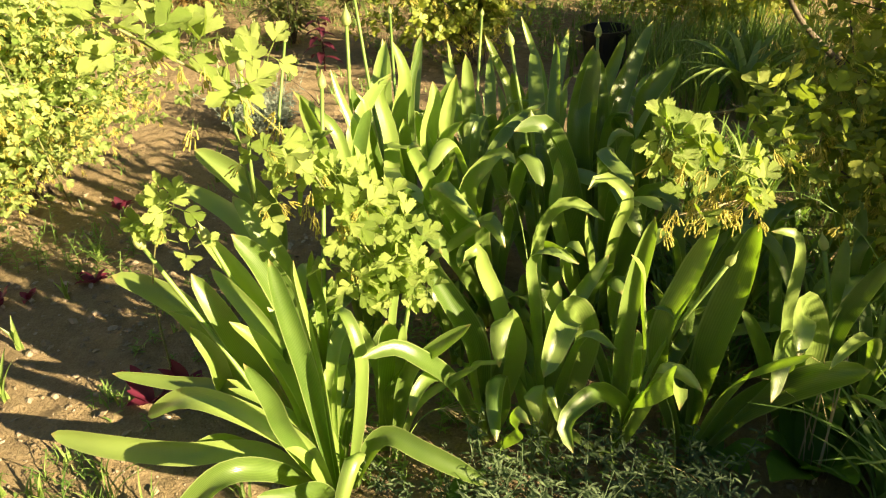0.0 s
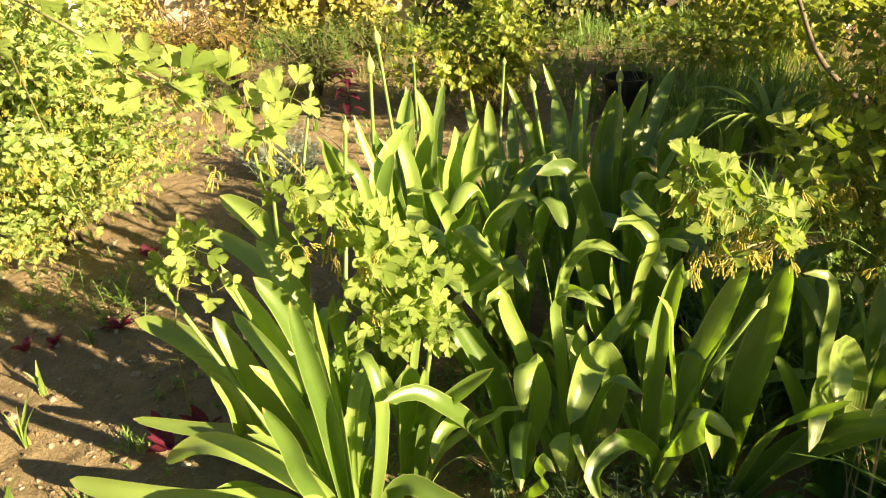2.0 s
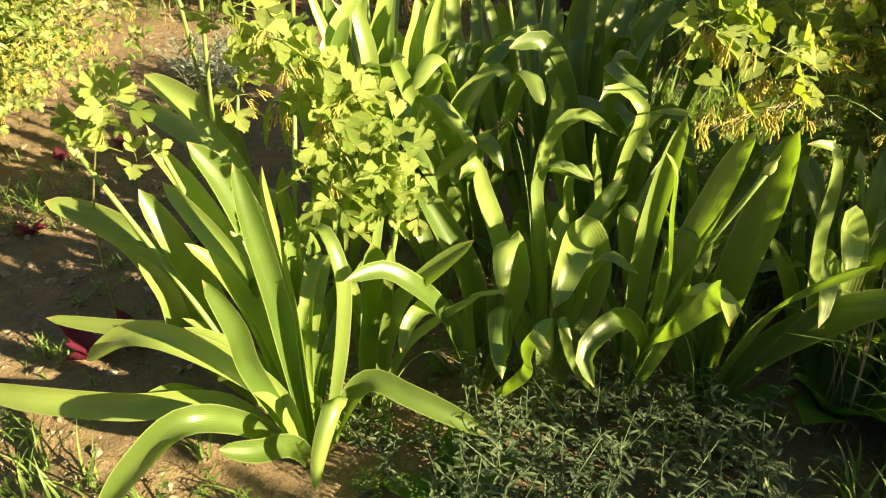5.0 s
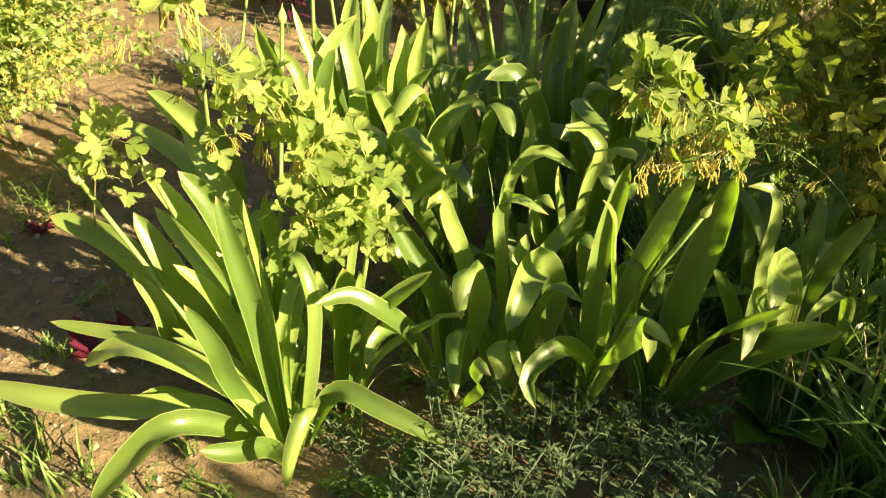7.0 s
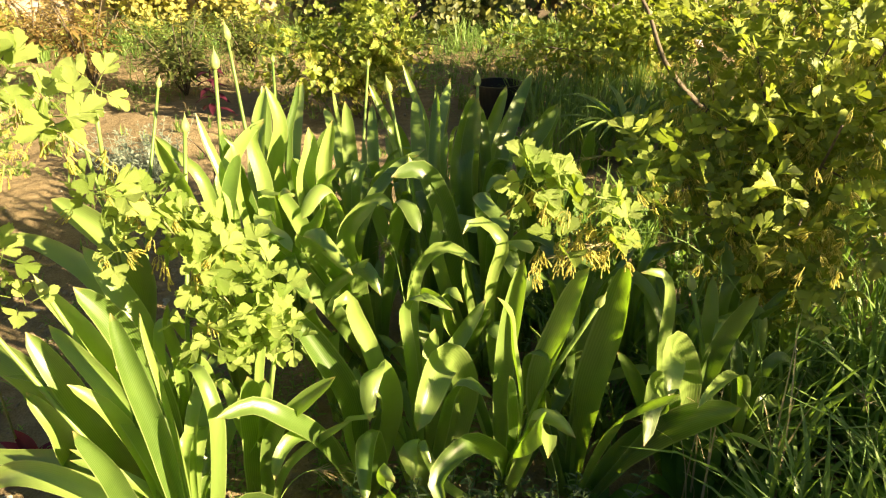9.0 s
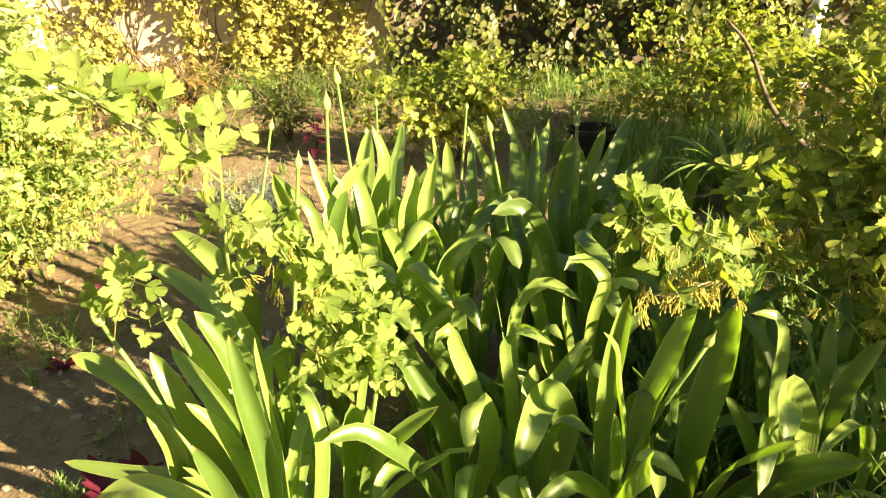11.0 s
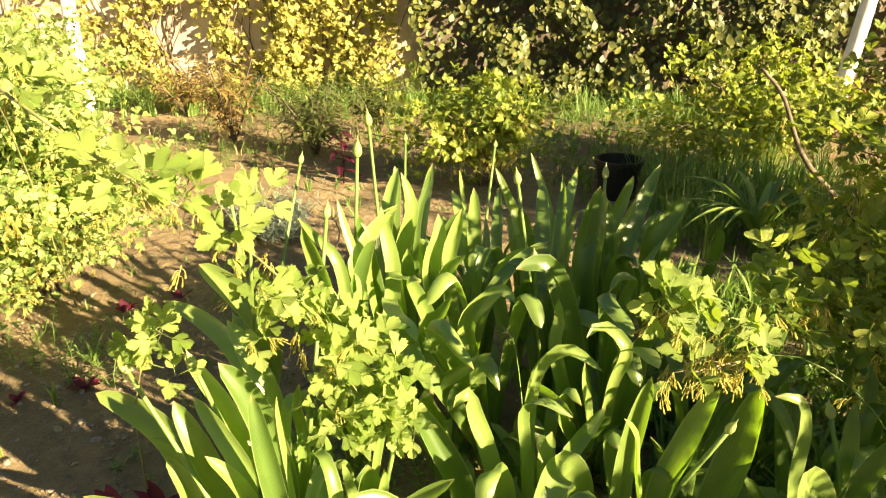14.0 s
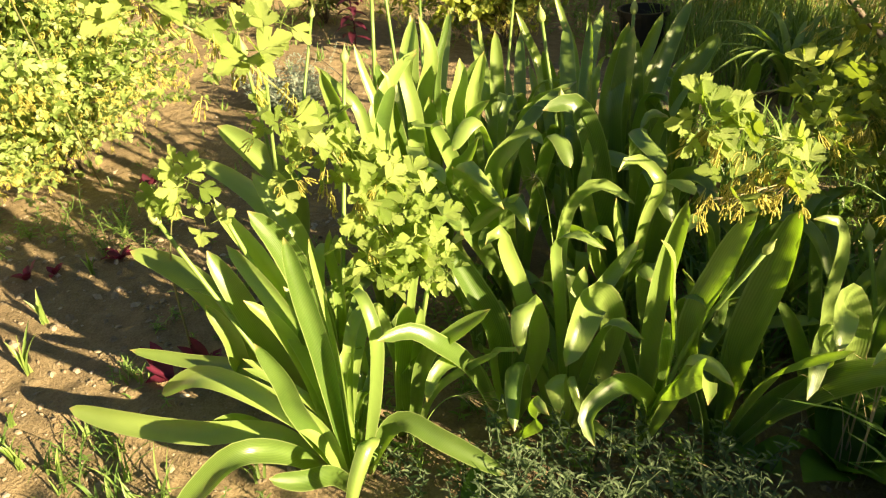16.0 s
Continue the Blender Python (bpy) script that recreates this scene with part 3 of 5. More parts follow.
undergrowth(6, 0.18, 0.10, 0.26, 30, 150)
onion(0.49, 1.88)
strap_leaf(0.050, 0, (0.522, 1.740, 0.338), (0.534, 1.750, 0.410), (0.558, 1.730, 0.438), (0.604, 1.680, 0.421))
strap_leaf(0.055, 0, (0.414, 1.900, 0.417), (0.448, 1.840, 0.423), (0.480, 1.820, 0.427), (0.516, 1.760, 0.392))
strap_leaf(0.036, -30, (0.359, 1.800, 0.387), (0.366, 1.810, 0.428), (0.362, 1.810, 0.487))
strap_leaf(0.062, -10, (0.410, 1.840, 0.306), (0.371, 1.870, 0.477), (0.333, 1.870, 0.543), (0.267, 1.850, 0.537))
strap_leaf(0.037, 0, (0.452, 1.600, 0.412), (0.468, 1.580, 0.501), (0.422, 1.600, 0.532), (0.397, 1.580, 0.516))
strap_leaf(0.024, 10, (0.416, 1.620, 0.327), (0.402, 1.600, 0.419), (0.400, 1.600, 0.453))
strap_leaf(0.047, 0, (0.553, 2.050, 0.415), (0.526, 2.050, 0.490), (0.546, 2.000, 0.513), (0.558, 1.980, 0.494))
strap_leaf(0.036, 0, (0.360, 1.620, 0.347), (0.372, 1.600, 0.394), (0.395, 1.560, 0.381))
strap_leaf(0.028, 0, (0.531, 1.950, 0.435), (0.543, 1.930, 0.489), (0.499, 1.880, 0.511), (0.475, 1.850, 0.485))
leaf(0.50, 1.62, 0.48,  0.50, 1.44, 0.54,  0.062, .2)
leaf(0.31, 1.64, 0.36,  0.37, 1.47, 0.42,  0.041, .4)
leaf(0.34, 1.89, 0.52,  0.25, 1.90, 0.53,  0.064, .2)
leaf(0.49, 1.74, 0.44,  0.52, 1.65, 0.37,  0.060, .2)
leaf(0.42, 1.65, 0.23,  0.44, 1.50, 0.40,  0.051, .2)
leaf(0.45, 1.73, 0.54,  0.49, 1.62, 0.50,  0.055, .2)
undergrowth(8, 0.2, 0.12, 0.27, 40, 140)
onion(0.22, 1.89)
strap_leaf(0.044, 5, (0.132, 1.660, 0.318), (0.057, 1.630, 0.465), (0.085, 1.560, 0.450), (0.116, 1.515, 0.419))
strap_leaf(0.039, -10, (0.073, 1.700, 0.298), (0.140, 1.640, 0.390), (0.220, 1.600, 0.465))
strap_leaf(0.045, 5, (0.185, 1.680, 0.362), (0.195, 1.620, 0.447), (0.223, 1.590, 0.431), (0.238, 1.577, 0.395))
strap_leaf(0.039, -20, (0.081, 1.720, 0.459), (0.114, 1.700, 0.492), (0.138, 1.680, 0.546))
strap_leaf(0.045, -10, (0.160, 1.820, 0.408), (0.202, 1.800, 0.478), (0.242, 1.790, 0.511), (0.269, 1.760, 0.495))
strap_leaf(0.032, -10, (0.067, 1.620, 0.484), (0.037, 1.580, 0.527), (0.007, 1.560, 0.565))
strap_leaf(0.041, 0, (0.091, 1.660, 0.471), (0.107, 1.630, 0.517), (0.157, 1.570, 0.490), (0.190, 1.540, 0.462))
strap_leaf(0.041, 0, (0.064, 1.780, 0.471), (0.041, 1.740, 0.559), (0.067, 1.720, 0.561))
leaf(0.17, 1.63, 0.37,  0.15, 1.45, 0.43,  0.051, .2)
leaf(0.16, 1.67, 0.39,  0.10, 1.52, 0.56,  0.057, .4)
leaf(0.26, 1.92, 0.51,  0.35, 2.00, 0.55,  0.057, .3)
leaf(0.13, 1.80, 0.54,  0.08, 1.75, 0.49,  0.053, .2)
leaf(0.29, 1.76, 0.52,  0.32, 1.70, 0.47,  0.051, .2)
undergrowth(8, 0.2, 0.12, 0.27, 40, 140)
onion(0.01, 2.01)
leaf(0.05, 1.70, 0.41,  0.11, 1.50, 0.43,  0.051, .3)
leaf(-0.00, 1.74, 0.50,  0.08, 1.57, 0.50,  0.051, .3)
leaf(-0.01, 1.88, 0.51,  0.06, 1.80, 0.52,  0.046, .3)
leaf(0.01, 1.85, 0.35,  0.01, 1.75, 0.50,  0.046, .2)
leaf(-0.02, 1.79, 0.34,  -0.05, 1.65, 0.54,  0.046, .2)
leaf(0.00, 1.76, 0.45,  0.01, 1.60, 0.44,  0.051, .2)
undergrowth(8, 0.2, 0.12, 0.27, 40, 140)
onion(-0.02, 2.10)
strap_leaf(0.048, 15, (-0.017, 2.020, 0.506), (0.011, 2.010, 0.615), (-0.010, 2.014, 0.709))
strap_leaf(0.025, 20, (0.016, 2.100, 0.570), (0.038, 2.120, 0.641), (0.051, 2.127, 0.696))
strap_leaf(0.051, 15, (-0.085, 2.300, 0.472), (-0.080, 2.340, 0.570), (-0.081, 2.360, 0.633))
strap_leaf(0.042, 10, (-0.077, 1.920, 0.517), (-0.092, 1.900, 0.607), (-0.095, 1.896, 0.646))
strap_leaf(0.026, 40, (-0.071, 1.850, 0.524), (-0.056, 1.840, 0.612), (-0.076, 1.840, 0.642))
leaf(-0.09, 2.25, 0.50,  -0.07, 2.35, 0.63,  0.073, .1)
leaf(0.01, 2.31, 0.53,  0.02, 2.45, 0.62,  0.054, .1)
leaf(0.00, 2.01, 0.41,  0.01, 1.95, 0.54,  0.061, .1)
stalk(-0.12, 2.20, 0.82,  .05)
stalk(-0.09, 2.64, 0.67,  .035)
undergrowth(10, 0.22, 0.26, 0.50, 20, 160)
onion(0.17, 2.05)
strap_leaf(0.043, -15, (0.097, 1.950, 0.400), (0.106, 1.930, 0.488), (0.153, 1.906, 0.544))
strap_leaf(0.044, 0, (0.053, 1.950, 0.491), (0.045, 1.960, 0.527), (0.040, 1.960, 0.553))
strap_leaf(0.059, 20, (0.060, 1.950, 0.479), (0.081, 1.960, 0.568), (0.083, 1.970, 0.622))
strap_leaf(0.046, 20, (0.104, 1.950, 0.508), (0.121, 1.960, 0.577), (0.140, 1.960, 0.639))
strap_leaf(0.046, 10, (0.159, 2.140, 0.515), (0.159, 2.150, 0.582), (0.158, 2.150, 0.634))
leaf(0.08, 2.04, 0.48,  0.13, 2.03, 0.61,  0.068, .1)
leaf(0.12, 2.20, 0.53,  0.09, 2.30, 0.58,  0.049, .1)
leaf(0.22, 2.20, 0.49,  0.22, 2.30, 0.59,  0.049, .1)
leaf(0.16, 1.90, 0.38,  0.19, 1.80, 0.48,  0.061, .2)
stalk(0.20, 2.74, 0.63,  .035)
undergrowth(10, 0.22, 0.26, 0.50, 20, 160)
onion(0.36, 1.95)
strap_leaf(0.038, 10, (0.399, 2.320, 0.422), (0.417, 2.340, 0.528), (0.441, 2.350, 0.642))
strap_leaf(0.024, 20, (0.381, 2.220, 0.435), (0.393, 2.240, 0.550), (0.392, 2.250, 0.645))
strap_leaf(0.040, 10, (0.277, 2.440, 0.429), (0.234, 2.450, 0.538), (0.208, 2.460, 0.606))
strap_leaf(0.028, -20, (0.362, 2.300, 0.519), (0.331, 2.340, 0.613), (0.309, 2.360, 0.678))
strap_leaf(0.039, -10, (0.225, 2.000, 0.435), (0.257, 1.980, 0.504), (0.333, 1.960, 0.548))
leaf(0.38, 2.07, 0.54,  0.39, 2.15, 0.65,  0.056, .1)
leaf(0.39, 2.19, 0.53,  0.44, 2.35, 0.63,  0.054, .1)
leaf(0.34, 2.16, 0.51,  0.34, 2.30, 0.61,  0.061, .1)
leaf(0.38, 2.04, 0.45,  0.41, 2.10, 0.56,  0.066, .1)
stalk(0.27, 2.05, 0.71,  .045)
stalk(0.31, 1.89, 0.57,  .04)
undergrowth(12, 0.2, 0.24, 0.46, 30, 150)
onion(0.52, 2.15)
strap_leaf(0.046, 0, (0.565, 2.300, 0.425), (0.624, 2.360, 0.538), (0.679, 2.400, 0.640))
strap_leaf(0.047, 0, (0.540, 2.380, 0.416), (0.579, 2.420, 0.505), (0.613, 2.436, 0.595))
strap_leaf(0.066, 0, (0.444, 2.150, 0.401), (0.463, 2.200, 0.507), (0.488, 2.210, 0.627))
strap_leaf(0.036, 0, (0.518, 2.200, 0.481), (0.514, 2.220, 0.549), (0.504, 2.220, 0.598))
leaf(0.48, 2.18, 0.49,  0.50, 2.20, 0.62,  0.081, .1)
leaf(0.59, 2.25, 0.51,  0.67, 2.37, 0.64,  0.061, .1)
leaf(0.53, 2.03, 0.50,  0.54, 1.95, 0.53,  0.061, .1)
stalk(0.50, 2.22, 0.68,  .045)
undergrowth(10, 0.22, 0.26, 0.50, 20, 160)
onion(0.72, 2.40)
strap_leaf(0.066, 0, (0.647, 2.300, 0.431), (0.705, 2.340, 0.495), (0.750, 2.360, 0.555))
strap_leaf(0.043, 0, (0.699, 2.450, 0.407), (0.719, 2.520, 0.440), (0.723, 2.530, 0.455))
leaf(0.71, 2.42, 0.40,  0.78, 2.44, 0.53,  0.068, .2)
leaf(0.78, 2.12, 0.50,  0.78, 2.11, 0.55,  0.044, .1)
undergrowth(10, 0.22, 0.26, 0.50, 20, 160)
onion(-0.12, 1.80)
strap_leaf(0.026, 10, (-0.074, 1.800, 0.515), (-0.110, 1.820, 0.647), (-0.123, 1.830, 0.699))
strap_leaf(0.030, 10, (-0.110, 1.750, 0.585), (-0.156, 1.760, 0.634), (-0.198, 1.780, 0.671))
strap_leaf(0.042, 0, (-0.017, 1.900, 0.488), (-0.035, 1.920, 0.619), (-0.005, 1.920, 0.651))
leaf(-0.13, 1.69, 0.59,  -0.14, 1.62, 0.71,  0.061, .3)
leaf(-0.07, 1.80, 0.55,  -0.04, 1.80, 0.62,  0.049, .1)
leaf(-0.07, 1.87, 0.59,  -0.01, 1.95, 0.65,  0.051, .2)
stalk(-0.10, 1.95, 0.80,  .05)
undergrowth(10, 0.22, 0.26, 0.50, 20, 160)
onion(-0.42, 2.00)
strap_leaf(0.075, -20, (-0.358, 1.980, 0.265), (-0.447, 2.000, 0.375), (-0.549, 2.020, 0.453))
stalk(-0.37, 2.39, 0.66,  .04)
stalk(-0.31, 1.81, 0.75,  .05)
stalk(-0.39, 1.90, 0.70,  .05)
undergrowth(4, 0.15, 0.1, 0.3, 30, 150)
onion(0.93, 1.45)
leaf(0.86, 1.45, 0.30,  0.90, 1.45, 0.41,  0.046, .3)
leaf(0.87, 1.51, 0.31,  0.88, 1.55, 0.42,  0.052, .2)
leaf(0.81, 1.30, 0.37,  0.71, 1.20, 0.39,  0.036, .2)
stalk(0.82, 1.50, 0.45,  .04)
undergrowth(6, 0.2, 0.15, 0.35, 0, 180)
onion(0.30, 2.45)
leaf(0.10, 2.59, 0.46,  0.09, 2.60, 0.56,  0.049, .1)
leaf(0.31, 2.36, 0.42,  0.28, 2.30, 0.54,  0.061, .1)
undergrowth(10, 0.22, 0.26, 0.50, 20, 160)
onion(0.80, 1.78)
undergrowth(15, 0.24, 0.2, 0.42, 0, 360)
onion(0.97, 1.62)
undergrowth(15, 0.24, 0.2, 0.42, 0, 360)
onion(0.64, 1.66)
undergrowth(15, 0.24, 0.2, 0.42, 0, 360)
onion(0.12, 1.70)
undergrowth(8, 0.2, 0.10, 0.25, 30, 150)
onion(-0.22, 1.72)
undergrowth(8, 0.2, 0.10, 0.25, 30, 150)
onion(0.05, 2.35)
undergrowth(11, 0.22, 0.24, 0.48, 0, 360)
onion(0.50, 1.76)
undergrowth(8, 0.2, 0.10, 0.25, 30, 150)
onion(0.34, 1.66)
undergrowth(8, 0.2, 0.10, 0.25, 30, 150)
onion(0.55, 2.45)
undergrowth(11, 0.22, 0.24, 0.48, 0, 360)
onion(0.20, 2.28)
undergrowth(11, 0.22, 0.24, 0.48, 0, 360)
onion(0.40, 2.20)
undergrowth(11, 0.22, 0.24, 0.48, 0, 360)


# ---- golden currants ----
def currant_leaf_mesh(name, seed, mat):
    """A wedge-shaped leaf of three rounded lobes with blunt teeth, one long from stalk to tip."""
    r = random.Random(seed)
    heap = Heap()
    heap.v.append((0, 0.33, -0.04))
    cup, fold, droop = r.uniform(-0.4, 0.9), r.uniform(0.05, 0.65), r.uniform(0.05, 0.9)
    wide = r.uniform(0.92, 1.12)
    half = [(.04, .02), (.21, .12), (.39, .25), (.50, .37), (.46, .42), (.53, .50), (.46, .55), (.46, .64), (.38, .63), (.33, .69), (.28, .60), (.20, .50),
            (.14, .46), (.17, .57), (.22, .69), (.27, .79), (.21, .82), (.20, .91), (.12, .91), (.07, .99)]
    ring = [(-x, y) for x, y in half] + [(0, .96)] + [(x, y) for x, y in reversed(half)]
    for x, y in ring:
        x, y = x * wide * r.uniform(.95, 1.05), y * r.uniform(.96, 1.03)
        heap.v.append((x, y, cup * x * x + fold * abs(x) - droop * max(0, y - 0.35) ** 2 + r.uniform(-.025, .025)))
    n = len(ring)
    heap.f += [(0, i + 2, i + 1) for i in range(n - 1)]
    k = len(heap.v)
    heap.v += [(-0.02, 0.04, 0), (0.02, 0.04, 0), (0.015, -0.5, -0.10), (-0.015, -0.5, -0.10), (0, 0.04, -0.03), (0, -0.5, -0.13)]
    heap.f += [(k, k + 1, k + 2, k + 3), (k + 1, k + 4, k + 5, k + 2), (k + 4, k, k + 3, k + 5)]
    return heap.mesh(name, mat)


def flower_mesh(name, seed):
    """A hanging bunch of faded tubular flowers."""
    r = random.Random(seed)
    heap = Heap()
    for i in range(8):
        a, u = r.uniform(0, 6.28), 0.12 + 0.75 * i / 7
        out = Vector((math.cos(a), math.sin(a), 0))
        s = out * 0.03 + Vector((0, 0, -u * 0.45))
        far, drop = r.uniform(.10, .22), r.uniform(.22, .40)
        line = [s + out * (far * q ** 0.6) + Vector((0, 0, 0.05 * q - (drop + 0.05) * q * q)) for q in (0, .25, .5, .75, .92, 1)]
        tube(heap, line, .02, .02, 5, lambda q: (.008, .013, .015, .015, .032, .022)[min(5, int(q * 5.01))])
    tube(heap, [Vector((0, 0, 0.05)), Vector((0.01, 0, -0.25)), Vector((0, 0.01, -0.5))], .018, .01, 4)
    return heap.mesh(name, M_FLOWER)


LEAVES = [currant_leaf_mesh("currant_leaf", 10 + i, M_CURRANT) for i in range(6)]
LEAVES_SHADED = [currant_leaf_mesh("shaded_currant_leaf", 30 + i, M_CURRANT_SHADED) for i in range(6)]
FLOWERS = [flower_mesh("flower_bunch", 50 + i) for i in range(4)]


def leaf_turn(r, up=0.8):
    """A turn that faces a leaf roughly to the sky, its point outwards."""
    return Euler((r.gauss(-0.4, 0.65), r.gauss(0, 0.6), r.uniform(0, 2 * math.pi))).to_matrix().to_4x4()


def spur_turn(at, axis, around, lift, size):
    """The place of one leaf of a rosette: its stalk springs from at and points away from the axis."""
    return Matrix.Translation(at) @ axis.to_track_quat("Z", "Y").to_matrix().to_4x4() @ Matrix.Rotation(around, 4, "Z") @ Matrix.Rotation(lift, 4, "X") @ Matrix.Diagonal((size, size, size, 1)) @ Matrix.Translation((0, 0.5, 0))


def rosette_of_leaves(ob, at, axis, count, size, meshes, seed, flowers=0, reach=0.03, bloom=0.05):
    """A dense tuft of leaves at the end of a twig, with faded flowers hanging under it."""
    r = random.Random(seed)
    at, axis = Vector(at) - ob.location, Vector(axis)
    for i in range(count):
        ring = i / count
        q = at + Vector((r.gauss(0, .5), r.gauss(0, .5), r.gauss(0, .4))) * reach
        part("leaf", r.choice(meshes), ob, spur_turn(q, axis + Vector((r.gauss(0, .2), r.gauss(0, .2), r.gauss(0, .2))), i * 2.4, 1.0 - 1.1 * ring + r.gauss(0, .15), size * r.uniform(.75, 1.1)))
    for i in range(flowers):
        q = at + Vector((r.gauss(0, .6), r.gauss(0, .6), r.uniform(-1.0, -.2))) * reach
        part("flower_truss", r.choice(FLOWERS), ob, Matrix.Translation(q) @ Euler((r.gauss(0, .35), r.gauss(0, .35), r.uniform(0, 6.28))).to_matrix().to_4x4() @ Matrix.Scale(bloom * r.uniform(.8, 1.15), 4), label="faded yellow-brown hanging flower truss")


def shoot(ob, pts, leaves, flowers, spread, size, meshes, r0=0.005, heap=None, start=0.25, fheap=None, seed=1, stem=True, aim=None):
    """One branch of the bush ob with its leaves and faded flowers, as parts, or joined into heap."""
    r = random.Random(seed)
    base = ob.location
    line = [q - base for q in spline(pts, 24)]
    if stem:
        hs = Heap()
        tube(hs, line, r0, r0 * 0.35, 6)
        for i in range(max(2, leaves // 14)):
            k = int(24 * r.uniform(start, 0.97))
            q = line[min(k, 23)]
            e = q + Vector((r.gauss(0, 1), r.gauss(0, 1), r.gauss(0.3, 0.8))).normalized() * spread * 0.8
            tube(hs, [q, q.lerp(e, .5) + Vector((0, 0, .01)), e], r0 * .35, r0 * .2, 5)
        part("branch", hs.mesh("branch", M_TWIG if r0 > 0.0032 else M_GREENTWIG), ob)
    for i in range(leaves):
        if i % 5 == 0:
            u = start + (1 - start) * r.random() ** 0.8
            q = line[min(23, int(u * 23.99))]
            off = Vector([max(-1.7, min(1.7, v)) for v in (r.gauss(0, 1), r.gauss(0, 1), r.gauss(0.15, 0.8))]) * spread * 0.5
            axis = Vector(aim or (0.1, -0.15, 0.8)) + Vector((r.gauss(0, .45), r.gauss(0, .45), r.gauss(0, .35)))
            spin = r.uniform(0, 6.28)
        s = size * r.uniform(0.6, 1.15)
        m = spur_turn(q + off, axis, spin + i * 2.51 + r.gauss(0, .3), r.gauss(0.2, 0.55), s)
        me = r.choice(meshes)
        if heap is None:
            part("leaf", me, ob, m)
        else:
            heap.add([v.co for v in me.vertices], [tuple(f.vertices) for f in me.polygons], m)
    for i in range(flowers):
        u = start + (1 - start) * r.random()
        q = line[min(23, int(u * 23.99))]
        off = Vector((r.gauss(0, 1), r.gauss(0, 1), r.gauss(-0.5, 0.5))) * spread * 0.4
        s = size * r.uniform(0.8, 1.15)
        m = Matrix.Translation(q + off) @ Euler((r.gauss(0, .4), r.gauss(0, .4), r.uniform(0, 6.28))).to_matrix().to_4x4() @ Matrix.Diagonal((s, s, s, 1))
        me = r.choice(FLOWERS)
        if fheap is None:
            part("flower_truss", me, ob, m, label="faded yellow-brown hanging flower truss")
        else:
            fheap.add([v.co for v in me.vertices], [tuple(f.vertices) for f in me.polygons], m)


def bush(at, label, tips, leaves, flowers, spread, size, meshes, seed, loose=250, lift=0.5, group="currant bushes", mass=None, start=0.25):
    """A many-stemmed bush: an arching branch to every tip; the first leaves are parts, the rest one mass."""
    ob = thing("currant_bush", at, label, "shrub", group)
    r = random.Random(seed)
    heap, fheap = Heap(), Heap()
    root = Vector(at)
    for i, tip in enumerate(tips):
        tip = Vector(tip)
        mid = root.lerp(tip, 0.45) + Vector((r.uniform(-.06, .06), r.uniform(-.06, .06), lift * abs(tip.z - root.z) * r.uniform(.4, .8)))
        foot = root + Vector((r.uniform(-.06, .06), r.uniform(-.06, .06), -0.02))
        pts = [foot, foot.lerp(mid, .5) + Vector((0, 0, .05)), mid, tip]
        n1 = loose // len(tips)
        shoot(ob, pts, n1, flowers // (2 * len(tips)), spread, size, meshes, 0.006, seed=seed * 31 + i, start=start + 0.1)
        shoot(ob, pts, leaves // len(tips), flowers // len(tips), spread * 1.15, size, meshes, 0.006, heap, start, fheap, seed * 57 + i, stem=False)
    part("foliage", heap.mesh("foliage", mass or (M_SHADED_MASS if meshes is LEAVES_SHADED else M_CURRANT_MASS)), ob)["kind"] = "stuff"
    if fheap.v:
        part("faded_bloom", fheap.mesh("faded_bloom", M_FLOWER), ob)["kind"] = "stuff"
    return ob


def fan(cx, cy, z0, z1, rx, ry, n, seed):
    """Tips of branches spread over a mound."""
    r = random.Random(seed)
    out = []
    for i in range(n):
        a, u = 2 * math.pi * i / n + r.uniform(-.3, .3), r.uniform(.35, 1)
        out.append((cx + rx * u * math.cos(a), cy + ry * u * math.sin(a), z0 + (z1 - z0) * (1 - u * u * .8) * r.uniform(.8, 1.1)))
    return out


# the bush beside the open soil, in full sun
bush((-1.55, 2.75, 0), "golden currant bush in full sun with faded yellow flowers", fan(-1.45, 2.62, 0.20, 1.05, 0.55, 0.45, 22, 3) + [(-1.25, 2.25, 0.55), (-1.1, 2.45, 0.75), (-1.45, 2.15, 0.22), (-1.7, 2.2, 0.5)], 7600, 2600, 0.15, 0.035, LEAVES, 3, 300)
# the long branch that arches over the front onions
ob = thing("currant_branch", (-1.32, 2.60, 0), "sunlit arching golden currant branch with lobed leaves", "shrub")
shoot(ob, [(-1.32, 2.60, -0.02), (-1.15, 2.25, 0.72), (-0.72, 1.62, 1.00), (-0.40, 1.25, 1.02), (-0.22, 1.18, 0.935), (-0.12, 1.23, 0.84), (-0.085, 1.34, 0.72), (-0.06, 1.40, 0.61), (-0.02, 1.42, 0.51), (0.02, 1.44, 0.42)], 30, 5, 0.07, 0.042, LEAVES, 0.0030, start=0.40, seed=5, aim=(0.35, -0.4, 0.65))
shoot(ob, [(-1.15, 2.25, 0.72), (-0.72, 1.62, 1.00), (-0.40, 1.25, 1.02)], 34, 12, 0.09, 0.038, LEAVES, start=0.0, seed=58, stem=False)
shoot(ob, [(-0.12, 1.23, 0.84), (-0.085, 1.34, 0.72), (-0.06, 1.40, 0.61), (-0.02, 1.42, 0.51), (0.02, 1.44, 0.42)], 185, 34, 0.085, 0.040, LEAVES, 0.0022, start=0.0, seed=56, stem=False, aim=(0.45, -0.5, 0.6))
